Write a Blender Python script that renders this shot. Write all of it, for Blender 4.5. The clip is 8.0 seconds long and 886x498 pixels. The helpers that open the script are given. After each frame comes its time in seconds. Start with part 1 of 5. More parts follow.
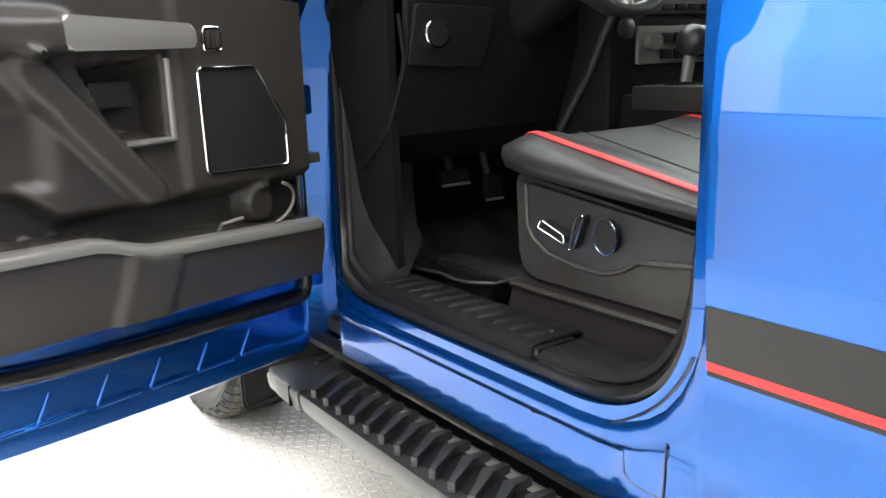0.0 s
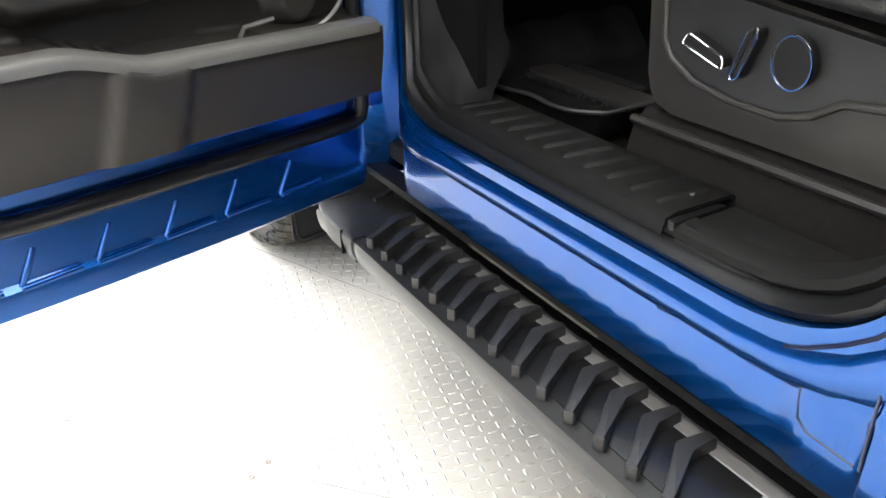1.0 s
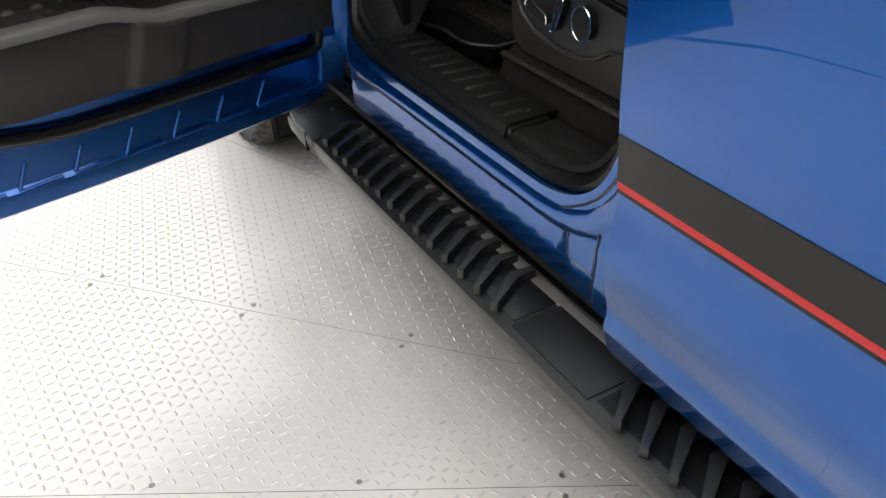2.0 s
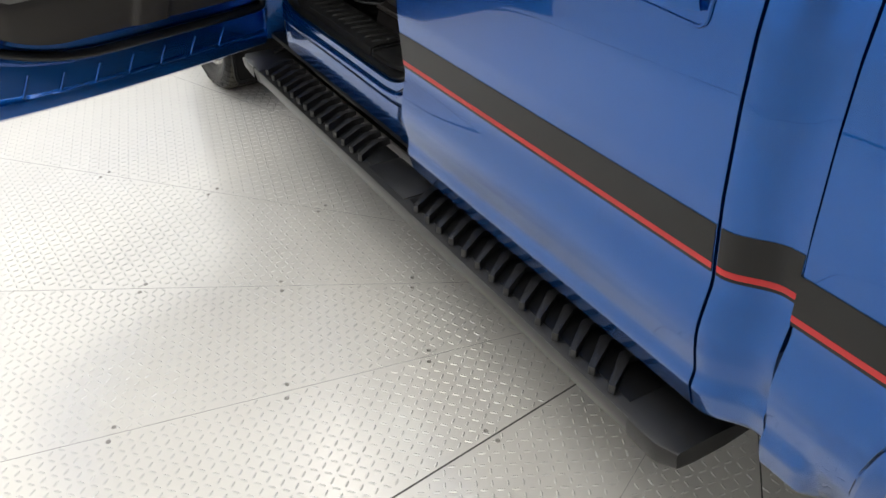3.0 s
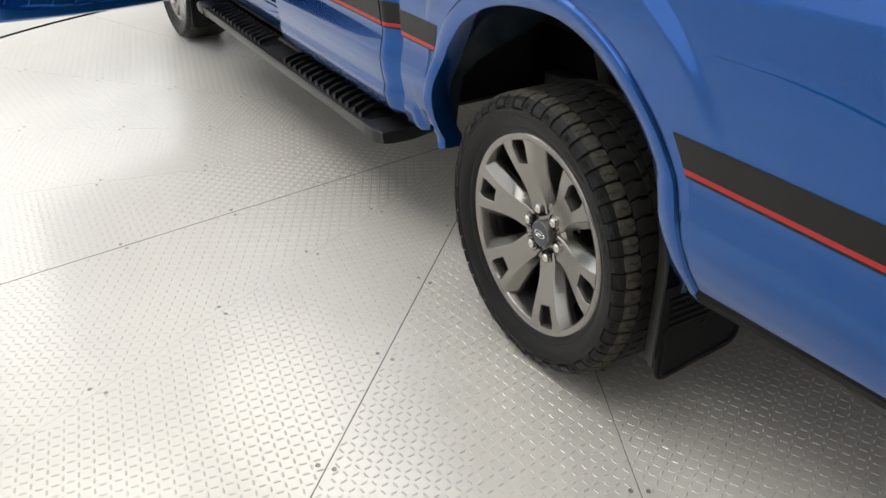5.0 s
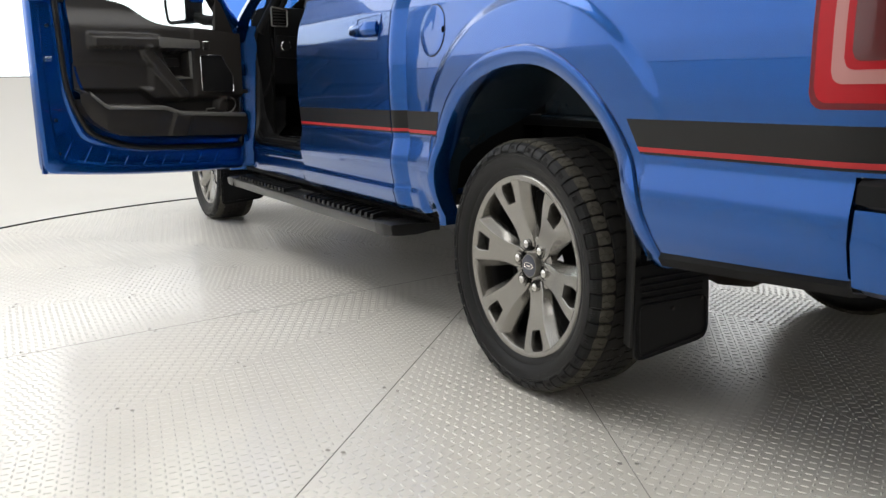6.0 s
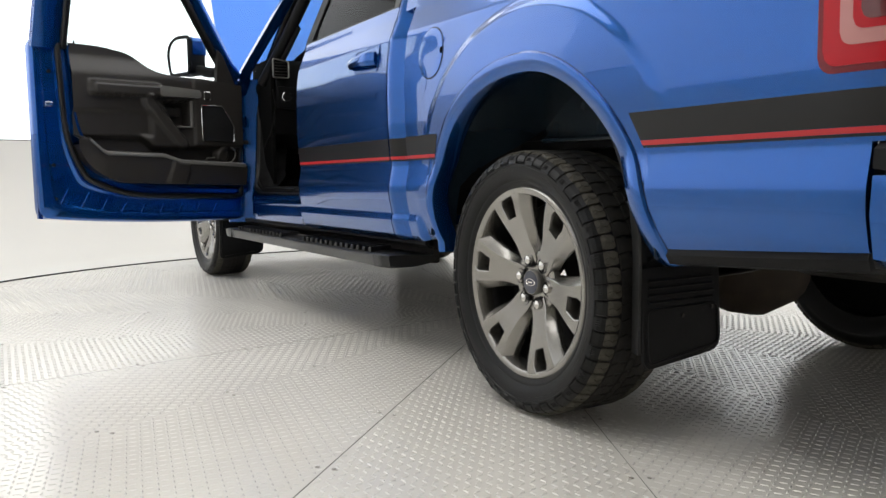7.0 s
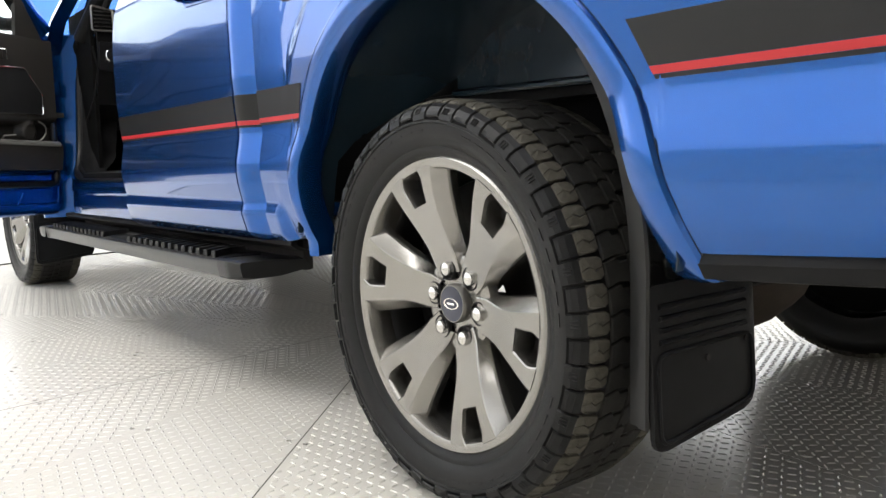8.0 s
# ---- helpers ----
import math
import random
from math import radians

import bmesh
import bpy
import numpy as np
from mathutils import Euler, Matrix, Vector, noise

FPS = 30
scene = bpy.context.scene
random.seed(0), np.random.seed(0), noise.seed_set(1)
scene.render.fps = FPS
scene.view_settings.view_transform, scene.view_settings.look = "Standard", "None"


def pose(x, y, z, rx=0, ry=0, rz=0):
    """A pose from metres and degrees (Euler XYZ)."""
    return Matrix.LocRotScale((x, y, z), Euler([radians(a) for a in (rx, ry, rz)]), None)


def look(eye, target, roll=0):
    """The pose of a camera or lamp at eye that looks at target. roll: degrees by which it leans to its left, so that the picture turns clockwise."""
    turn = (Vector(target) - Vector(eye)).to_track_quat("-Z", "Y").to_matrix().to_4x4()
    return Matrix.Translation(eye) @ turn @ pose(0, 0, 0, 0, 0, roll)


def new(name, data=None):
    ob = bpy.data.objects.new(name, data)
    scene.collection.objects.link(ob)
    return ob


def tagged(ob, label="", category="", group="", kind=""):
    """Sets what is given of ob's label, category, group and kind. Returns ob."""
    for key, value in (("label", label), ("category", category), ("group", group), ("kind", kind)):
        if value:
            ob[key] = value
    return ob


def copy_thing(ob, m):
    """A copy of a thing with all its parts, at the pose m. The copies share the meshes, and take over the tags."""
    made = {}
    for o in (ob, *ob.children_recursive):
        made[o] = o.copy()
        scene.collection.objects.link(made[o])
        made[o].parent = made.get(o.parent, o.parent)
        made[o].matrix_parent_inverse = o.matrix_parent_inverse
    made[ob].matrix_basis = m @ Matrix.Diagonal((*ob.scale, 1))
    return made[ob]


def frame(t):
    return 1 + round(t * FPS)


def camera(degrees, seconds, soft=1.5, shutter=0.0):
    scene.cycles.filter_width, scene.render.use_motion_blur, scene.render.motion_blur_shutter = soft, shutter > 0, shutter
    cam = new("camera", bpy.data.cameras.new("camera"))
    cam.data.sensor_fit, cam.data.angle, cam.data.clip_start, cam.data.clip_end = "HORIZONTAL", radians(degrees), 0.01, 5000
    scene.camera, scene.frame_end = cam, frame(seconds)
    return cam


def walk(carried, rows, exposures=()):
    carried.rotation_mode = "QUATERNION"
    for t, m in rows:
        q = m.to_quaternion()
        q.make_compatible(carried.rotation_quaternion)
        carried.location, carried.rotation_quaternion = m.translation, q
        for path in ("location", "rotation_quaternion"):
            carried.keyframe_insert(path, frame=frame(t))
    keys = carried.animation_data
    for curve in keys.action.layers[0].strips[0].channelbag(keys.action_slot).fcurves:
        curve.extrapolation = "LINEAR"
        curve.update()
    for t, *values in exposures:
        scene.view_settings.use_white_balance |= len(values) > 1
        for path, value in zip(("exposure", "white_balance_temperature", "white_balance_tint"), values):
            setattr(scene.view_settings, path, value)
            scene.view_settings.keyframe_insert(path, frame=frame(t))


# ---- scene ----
cam = camera(56.6, 8.0)
PATH = [
    (0, (-1.781, 1.363, 1.179), (-0.676, 2.962, 0.709), -1.8),
    (0.5, (-1.68, 1.611, 1.113), (-0.703, 3.236, 0.477), -1.8),
    (1, (-1.563, 1.731, 1.121), (-0.715, 3.284, 0.189), -2.2),
    (1.5, (-1.572, 1.565, 1.215), (-0.792, 3.041, 0.114), -2.3),
    (1.7, (-1.603, 1.443, 1.272), (-0.825, 2.902, 0.146), -2.3),
    (2.8, (-1.799, 0.438, 1.55), (-1.01, 1.881, 0.412), -1.7),
    (3, (-1.861, 0.209, 1.571), (-1.059, 1.648, 0.437), -1.4),
    (3.5, (-1.957, -0.359, 1.641), (-1.146, 1.075, 0.507), -1.1),
    (4, (-2.044, -0.864, 1.675), (-1.232, 0.563, 0.533), -0.8),
    (4.5, (-2.133, -1.285, 1.674), (-1.313, 0.145, 0.542), -0.4),
    (4.7, (-2.158, -1.433, 1.649), (-1.327, 0.01, 0.541), -0.2),
    (5.8, (-2.47, -2.072, 1.162), (-1.5, -0.407, 0.627), -0.1),
    (6, (-2.505, -2.136, 1.016), (-1.527, -0.44, 0.609), -0.3),
    (6.5, (-2.512, -2.163, 0.796), (-1.528, -0.437, 0.57), -0.5),
    (7, (-2.463, -2.092, 0.779), (-1.475, -0.365, 0.578), -0.5),
    (7.5, (-2.263, -1.779, 0.741), (-1.227, -0.081, 0.533), -0.5),
    (8, (-1.977, -1.297, 0.726), (-0.758, 0.27, 0.485), -1.4),
]
walk(cam, [(t, look(eye, target, roll)) for t, eye, target, roll in PATH], exposures=[(0.0, 1.70), (0.6, 1.62), (1.0, 1.50), (1.5, 0.33), (1.7, 0.22), (2.8, -0.04), (4.5, -0.16), (6.0, -0.11), (7.0, -0.15), (7.5, 0.13), (8.0, 0.52)])

# ---- world, lights and exposure ----
world = bpy.data.worlds.new("world")
scene.world = world
world.use_nodes = True
world.node_tree.nodes["Background"].inputs[0].default_value = (1.0, 0.98, 0.95, 1)
world.node_tree.nodes["Background"].inputs[1].default_value = 0.15

CX, CY = 0.0, 1.56          # middle of the turntable
WALL_GLOW, ROOF_GLOW = 1.08, 2.75


# ---- materials ----
def material(name, base, rough=0.5, metal=0.0, coat=0.0, coat_rough=0.03, coat_ior=1.44, vary=0.0, scale=8.0, bump=0.0, bump_scale=200.0,
             glow=0.0, flake=False, spec=0.5, rough_vary=0.0):
    m = bpy.data.materials.new(name)
    m.use_nodes = True
    nt = m.node_tree
    b = nt.nodes["Principled BSDF"]
    b.inputs["Base Color"].default_value = (*base, 1)
    b.inputs["Roughness"].default_value = rough
    b.inputs["Metallic"].default_value = metal
    b.inputs["Coat Weight"].default_value = coat
    b.inputs["Coat Roughness"].default_value = coat_rough
    b.inputs["Coat IOR"].default_value = coat_ior
    b.inputs["Specular IOR Level"].default_value = spec
    if glow:
        b.inputs["Emission Color"].default_value = (*base, 1)
        b.inputs["Emission Strength"].default_value = glow
    pos = nt.nodes.new("ShaderNodeTexCoord")
    if vary or rough_vary:
        n1 = nt.nodes.new("ShaderNodeTexNoise")
        n1.inputs["Scale"].default_value = scale
        n1.inputs["Detail"].default_value = 6
        nt.links.new(pos.outputs["Object"], n1.inputs["Vector"])
        if vary:
            ramp = nt.nodes.new("ShaderNodeMix")
            ramp.data_type = "RGBA"
            ramp.inputs["A"].default_value = (*[c * (1 - vary) for c in base], 1)
            ramp.inputs["B"].default_value = (*[min(1, c * (1 + vary)) for c in base], 1)
            nt.links.new(n1.outputs["Fac"], ramp.inputs["Factor"])
            nt.links.new(ramp.outputs["Result"], b.inputs["Base Color"])
        if rough_vary:
            mr = nt.nodes.new("ShaderNodeMapRange")
            mr.inputs["To Min"].default_value = max(0.02, rough - rough_vary)
            mr.inputs["To Max"].default_value = min(1, rough + rough_vary)
            mr.inputs["From Min"].default_value, mr.inputs["From Max"].default_value = 0.3, 0.7
            nt.links.new(n1.outputs["Fac"], mr.inputs["Value"])
            nt.links.new(mr.outputs["Result"], b.inputs["Roughness"])
    if bump:
        n2 = nt.nodes.new("ShaderNodeTexNoise")
        n2.inputs["Scale"].default_value = bump_scale
        n2.inputs["Detail"].default_value = 3
        nt.links.new(pos.outputs["Object"], n2.inputs["Vector"])
        bp = nt.nodes.new("ShaderNodeBump")
        bp.inputs["Strength"].default_value = bump
        bp.inputs["Distance"].default_value = 0.002
        nt.links.new(n2.outputs["Fac"], bp.inputs["Height"])
        nt.links.new(bp.outputs["Normal"], b.inputs["Normal"])
    return m


M = {}
M["paint"] = material("blue_paint", (0.0, 0.076, 0.325), rough=0.25, metal=0.86, coat=1.0, coat_rough=0.012, coat_ior=1.46)
M["black"] = material("black_plastic", (0.0085, 0.0085, 0.009), rough=0.5, vary=0.15, scale=20, bump=0.25, bump_scale=900, spec=0.14)
M["trim"] = material("trim_plastic", (0.0215, 0.0192, 0.0172), rough=0.37, vary=0.12, scale=12, bump=0.2, bump_scale=1200, spec=0.42)
M["rubber"] = material("seal_rubber", (0.007, 0.007, 0.007), rough=0.30, vary=0.2, scale=30, spec=0.35)
M["tyre"] = material("tyre_rubber", (0.0085, 0.0085, 0.0088), rough=0.42, vary=0.25, scale=14, bump=0.2, bump_scale=300, spec=0.22)
M["dusty"] = material("dusty_shoulder_rubber", (0.076, 0.071, 0.059), rough=0.85, vary=0.45, scale=60, bump=0.5, bump_scale=300, spec=0.1)
M["tread"] = material("worn_tread_rubber", (0.028, 0.027, 0.025), rough=0.75, vary=0.45, scale=28, bump=0.4, bump_scale=250, spec=0.12)
M["alloy"] = material("satin_grey_alloy", (0.30, 0.290, 0.272), rough=0.24, metal=0.92, vary=0.06, scale=30)
# base darkened for the shade behind the spokes and round the nuts
M["barrel"] = material("shaded_barrel_metal", (0.008, 0.008, 0.0082), rough=0.5, metal=0.2, vary=0.3, scale=20, spec=0.2)
M["chrome"] = material("chrome", (0.85, 0.85, 0.84), rough=0.08, metal=1.0)
M["nut"] = material("lug_nut_steel", (0.62, 0.61, 0.58), rough=0.2, metal=0.9, vary=0.1, scale=60)
M["satin"] = material("satin_silver", (0.20, 0.195, 0.18), rough=0.36, metal=0.6, vary=0.05, scale=40)
M["decal"] = material("stripe_black", (0.0065, 0.0065, 0.0066), rough=0.4, coat=0.10, coat_rough=0.12, vary=0.1, scale=30, spec=0.3)
M["red"] = material("stripe_red", (0.47, 0.012, 0.016), rough=0.4)
M["piping"] = material("red_leather", (0.62, 0.03, 0.035), rough=0.5, bump=0.3, bump_scale=400)
M["leather"] = material("black_leather", (0.012, 0.012, 0.012), rough=0.38, vary=0.2, scale=25, bump=0.35, bump_scale=350, spec=0.45)
M["carpet"] = material("dark_carpet", (0.011, 0.0094, 0.0088), rough=0.95, vary=0.4, scale=60, bump=0.9, bump_scale=700, spec=0.1)
M["mat"] = material("floor_liner_plastic", (0.012, 0.012, 0.012), rough=0.22, vary=0.3, scale=25, bump=0.2, bump_scale=500, spec=0.35)
M["grey"] = material("light_grey_trim", (0.50, 0.49, 0.46), rough=0.7, bump=0.2, bump_scale=500)
M["under"] = material("dirty_steel", (0.035, 0.032, 0.03), rough=0.65, metal=0.3, vary=0.5, scale=10, bump=0.5, bump_scale=80, spec=0.2)
M["rust"] = material("rusty_axle_steel", (0.05, 0.036, 0.026), rough=0.75, metal=0.2, vary=0.6, scale=14, bump=0.5, bump_scale=90)
M["liner"] = material("wheel_liner_felt", (0.015, 0.029, 0.042), rough=0.27, vary=0.5, scale=6, bump=0.3, bump_scale=60, spec=0.75)
M["lamp_red"] = material("red_lens", (0.46, 0.005, 0.014), rough=0.28, spec=0.3)
M["lamp_rim"] = material("deep_red_lens", (0.17, 0.004, 0.010), rough=0.25, spec=0.4)
M["lamp_dark"] = material("smoked_red_lens", (0.11, 0.010, 0.012), rough=0.2, coat=0.5)
M["lamp_clear"] = material("pale_lens", (0.52, 0.24, 0.23), rough=0.28, spec=0.3)
M["wallwhite"] = material("backlit_wall_fabric", (0.94, 0.97, 1.0), rough=0.9, glow=WALL_GLOW)
M["wallsoft"] = material("unseen_wall_dim_glow", (0.95, 0.97, 1.0), rough=0.9, glow=WALL_GLOW * 0.25)
M["roofglow"] = material("ceiling_softbox", (1.0, 0.99, 0.975), rough=0.9, glow=ROOF_GLOW)
M["cove"] = material("cream_cove_paint", (0.58, 0.56, 0.515), rough=0.55, vary=0.03, scale=1.5, bump=0.05, bump_scale=60)
M["wallgrey"] = material("unseen_wall_grey", (0.17, 0.165, 0.155), rough=0.8, vary=0.05, scale=1.5)
M["plate"] = material("treadplate", (0.715, 0.687, 0.627), rough=0.22, metal=0.10, vary=0.07, scale=1.6, rough_vary=0.05)
M["lozenge"] = material("treadplate_raised", (0.66, 0.64, 0.59), rough=0.27, metal=0.12, vary=0.08, scale=3.0)
M["screw"] = material("dull_screw_steel", (0.29, 0.27, 0.24), rough=0.4, metal=0.8, vary=0.3, scale=90)
M["seam"] = material("dark_seam", (0.06, 0.057, 0.05), rough=0.9)
M["deep_navy"] = material("badge_and_crease_navy", (0.008, 0.012, 0.035), rough=0.3, coat=0.6)
M["board"] = material("running_board_plastic", (0.013, 0.013, 0.0132), rough=0.38, vary=0.2, scale=14, bump=0.2, bump_scale=700, spec=0.38)
M["edge"] = material("grey_step_edge", (0.020, 0.0198, 0.0195), rough=0.30, vary=0.15, scale=12, spec=0.6)
M["grit"] = material("grit_strip", (0.05, 0.046, 0.038), rough=0.8, vary=0.7, scale=260, bump=1.0, bump_scale=420, spec=0.3)
M["cabin"] = material("cabin_plastic", (0.0065, 0.0065, 0.0068), rough=0.5, vary=0.2, scale=18, bump=0.25, bump_scale=900, spec=0.12)
M["sill"] = material("sill_plastic", (0.0085, 0.0083, 0.008), rough=0.42, vary=0.15, scale=14, bump=0.2, bump_scale=900, spec=0.16)
M["tooth"] = material("step_bar_plastic", (0.019, 0.019, 0.0195), rough=0.36, vary=0.2, scale=30, bump=0.2, bump_scale=900, spec=0.45)
# dark tube made paler to stand in for the light it mirrors
M["gloss"] = material("tube_with_painted_sheen", (0.26, 0.25, 0.24), rough=0.3, metal=0.6, vary=0.1, scale=20)
# near-black: stands in for shade in hollows, also colours gaps and pedals
M["void"] = material("matt_black_and_shade", (0.005, 0.005, 0.005), rough=0.9, vary=0.3, scale=12, spec=0.05)
M["mirror"] = material("mirror_glass", (0.9, 0.9, 0.9), rough=0.02, metal=1.0)
M["sticker"] = material("decal_pale", (0.36, 0.35, 0.33), rough=0.4)


def glass_material(name, tint, rough=0.0, ior=1.45):
    m = bpy.data.materials.new(name)
    m.use_nodes = True
    nt = m.node_tree
    out = nt.nodes["Material Output"]
    nt.nodes.remove(nt.nodes["Principled BSDF"])
    clear, gloss = nt.nodes.new("ShaderNodeBsdfTransparent"), nt.nodes.new("ShaderNodeBsdfGlossy")
    clear.inputs["Color"].default_value = (*tint, 1)
    gloss.inputs["Roughness"].default_value = rough
    fr, mix = nt.nodes.new("ShaderNodeFresnel"), nt.nodes.new("ShaderNodeMixShader")
    fr.inputs["IOR"].default_value = ior
    nt.links.new(fr.outputs["Fac"], mix.inputs["Fac"])
    nt.links.new(clear.outputs["BSDF"], mix.inputs[1])
    nt.links.new(gloss.outputs["BSDF"], mix.inputs[2])
    nt.links.new(mix.outputs["Shader"], out.inputs["Surface"])
    return m


M["glass"] = glass_material("clear_glass", (0.92, 0.95, 0.94))
M["tint"] = glass_material("privacy_glass", (0.30, 0.31, 0.31), ior=1.12)
M["shield"] = glass_material("windshield_glass", (0.88, 0.92, 0.91), ior=1.1)


# ---- building helpers ----
RAKE = 0.0145


def rk(x, y, z):
    """A point of the body, which stands a little lower at the nose."""
    return Vector((x, y, z - RAKE * y))


def obj(name, verts, faces, mat, parent=None, label="", smooth=True, sharp=35.0, fix=True):
    me = bpy.data.meshes.new(name)
    me.from_pydata([tuple(v) for v in verts], [], faces)
    if fix:
        bm = bmesh.new()
        bm.from_mesh(me)
        bmesh.ops.remove_doubles(bm, verts=bm.verts, dist=1e-5)
        bmesh.ops.recalc_face_normals(bm, faces=bm.faces)
        bm.to_mesh(me)
        bm.free()
    if smooth:
        me.shade_smooth()
        me.set_sharp_from_angle(angle=radians(sharp))
    me.materials.append(M[mat])
    ob = new(name, me)
    if parent:
        ob.parent = parent
    if label:
        ob["label"] = label
    return ob


def part(name, bm, mat, parent=None, label="", smooth=True, sharp=35.0):
    bmesh.ops.recalc_face_normals(bm, faces=bm.faces)
    me = bpy.data.meshes.new(name)
    bm.to_mesh(me)
    bm.free()
    if smooth:
        me.shade_smooth()
        me.set_sharp_from_angle(angle=radians(sharp))
    me.materials.append(M[mat])
    ob = new(name, me)
    if parent:
        ob.parent = parent
    if label:
        ob["label"] = label
    return ob


def empty(name, label, category, group="", kind=""):
    ob = new(name)
    return tagged(ob, label, category, group, kind)


def grid_faces(nr, nc, start=0, flip=False, wrap=False):
    out = []
    for i in range(nr - 1):
        for j in range(nc if wrap else nc - 1):
            k = (j + 1) % nc
            f = (start + i * nc + j, start + i * nc + k, start + (i + 1) * nc + k, start + (i + 1) * nc + j)
            out.append(f[::-1] if flip else f)
    return out


def shell(name, rows, off, mat, parent=None, label="", sharp=35.0):
    """A closed panel: a sheet of points and its copy, moved by off."""
    nr, nc = len(rows), len(rows[0])
    v = [p for r in rows for p in r]
    n = len(v)
    move = off if callable(off) else (lambda p: Vector(off))
    v = v + [p + move(p) for p in v]
    f = grid_faces(nr, nc) + grid_faces(nr, nc, n, True)
    edge = [j for j in range(nc)] + [i * nc + nc - 1 for i in range(1, nr)] + [(nr - 1) * nc + j for j in range(nc - 2, -1, -1)] + [i * nc for i in range(nr - 2, 0, -1)]
    for a, b in zip(edge, edge[1:] + edge[:1]):
        f.append((a, n + a, n + b, b))
    return obj(name, v, f, mat, parent, label, sharp=sharp)


def box(name, lo, hi, mat, parent=None, label="", bevel=0.008, fn=None, seg=2):
    bm = bmesh.new()
    bmesh.ops.create_cube(bm, size=1)
    lo, hi = Vector(lo), Vector(hi)
    for v in bm.verts:
        v.co = Vector(((v.co.x + 0.5) * (hi.x - lo.x) + lo.x, (v.co.y + 0.5) * (hi.y - lo.y) + lo.y, (v.co.z + 0.5) * (hi.z - lo.z) + lo.z))
    if bevel:
        bmesh.ops.bevel(bm, geom=bm.edges[:], offset=bevel, segments=seg, profile=0.6, affect="EDGES")
    if fn:
        for v in bm.verts:
            v.co = fn(*v.co)
    return part(name, bm, mat, parent, label)


def prism(name, outline, depth, place, mat, parent=None, label="", bevel=0.004, seg=2):
    """An outline (u, v) made solid from w = 0 to w = depth; place(u, v, w) gives the point."""
    bm = bmesh.new()
    low = [bm.verts.new((u, v, 0)) for u, v in outline]
    top = [bm.verts.new((u, v, depth)) for u, v in outline]
    bm.faces.new(low[::-1])
    cap = bm.faces.new(top)
    n = len(outline)
    for i in range(n):
        bm.faces.new((low[i], low[(i + 1) % n], top[(i + 1) % n], top[i]))
    if bevel:
        bmesh.ops.bevel(bm, geom=list(cap.edges), offset=bevel, segments=seg, profile=0.6, affect="EDGES")
    for v in bm.verts:
        v.co = place(*v.co)
    return part(name, bm, mat, parent, label)


def tube(name, path, radius, mat, parent=None, label="", n=8, closed=False, flat=1.0):
    """A round bar along a path of points."""
    pts = [Vector(p) for p in path]
    v, f, m = [], [], len(pts)
    up0 = None
    for i, p in enumerate(pts):
        a = pts[(i - 1) % m] if closed or i else p
        b = pts[(i + 1) % m] if closed or i < m - 1 else p
        t = (b - a).normalized()
        ref = up0 if up0 is not None else (Vector((0, 0, 1)) if abs(t.z) < 0.9 else Vector((1, 0, 0)))
        s = t.cross(ref).normalized()
        up = s.cross(t).normalized()
        up0 = up
        for k in range(n):
            an = 2 * math.pi * k / n
            v.append(p + radius * (math.cos(an) * s + flat * math.sin(an) * up))
    f = grid_faces(m, n, wrap=True)
    if closed:
        f += [((m - 1) * n + j, (m - 1) * n + (j + 1) % n, (j + 1) % n, j) for j in range(n)]
    else:
        f += [tuple(range(n))[::-1], tuple((m - 1) * n + j for j in range(n))]
    return obj(name, v, f, mat, parent, label, sharp=50, fix=not closed)


def lathe(name, profile, n, place, mat, parent=None, label="", sharp=35.0):
    """Turns a profile of (radius, along) round an axis; place(along, c, s) gives the point."""
    v = []
    for r, h in profile:
        for k in range(n):
            an = 2 * math.pi * k / n
            v.append(place(h, r * math.cos(an), r * math.sin(an)))
    return obj(name, v, grid_faces(len(profile), n, wrap=True), mat, parent, label, sharp=sharp)


def smooth01(x):
    x = max(0.0, min(1.0, x))
    return x * x * (3 - 2 * x)


def arc(cx, cy, r, a0, a1, n):
    return [(cx + r * math.cos(radians(a0 + (a1 - a0) * i / n)), cy + r * math.sin(radians(a0 + (a1 - a0) * i / n))) for i in range(n + 1)]


def rounded(points, r, n=5):
    """A closed outline with its corners rounded; r: one radius or one for each corner."""
    out, m = [], len(points)
    for i, p in enumerate(points):
        rr = r[i] if isinstance(r, (list, tuple)) else r
        p, a, b = Vector(p), Vector(points[i - 1]), Vector(points[(i + 1) % m])
        u, w = (a - p), (b - p)
        k = min(rr, u.length * 0.49, w.length * 0.49)
        p0, p2 = p + u.normalized() * k, p + w.normalized() * k
        for j in range(n + 1):
            t = j / n
            q = (1 - t) ** 2 * p0 + 2 * t * (1 - t) * p + t * t * p2
            out.append((q.x, q.y))
    return out


# ---- the studio: turntable, cove and backlit walls ----
R_TABLE = 3.62


def ring(name, profile, mat, label, category, n=128):
    ob = lathe(name, profile, n, lambda h, c, s: Vector((CX + c, CY + s, h)), mat, sharp=30)
    return tagged(ob, label, category, kind="structure")


ring("floor", [(0.0, -0.0006), (1.0, -0.0006), (2.2, -0.0006), (R_TABLE - 0.006, -0.0006), (R_TABLE - 0.006, -0.1)], "seam", "cream-grey steel treadplate turntable floor", "floor")
ring("ground", [(R_TABLE - 0.007, -0.004), (R_TABLE + 0.006, -0.004), (R_TABLE + 0.010, 0.0065), (R_TABLE + 0.013, 0.0078)], "void", "dark gap round the rim of the turntable", "gap")
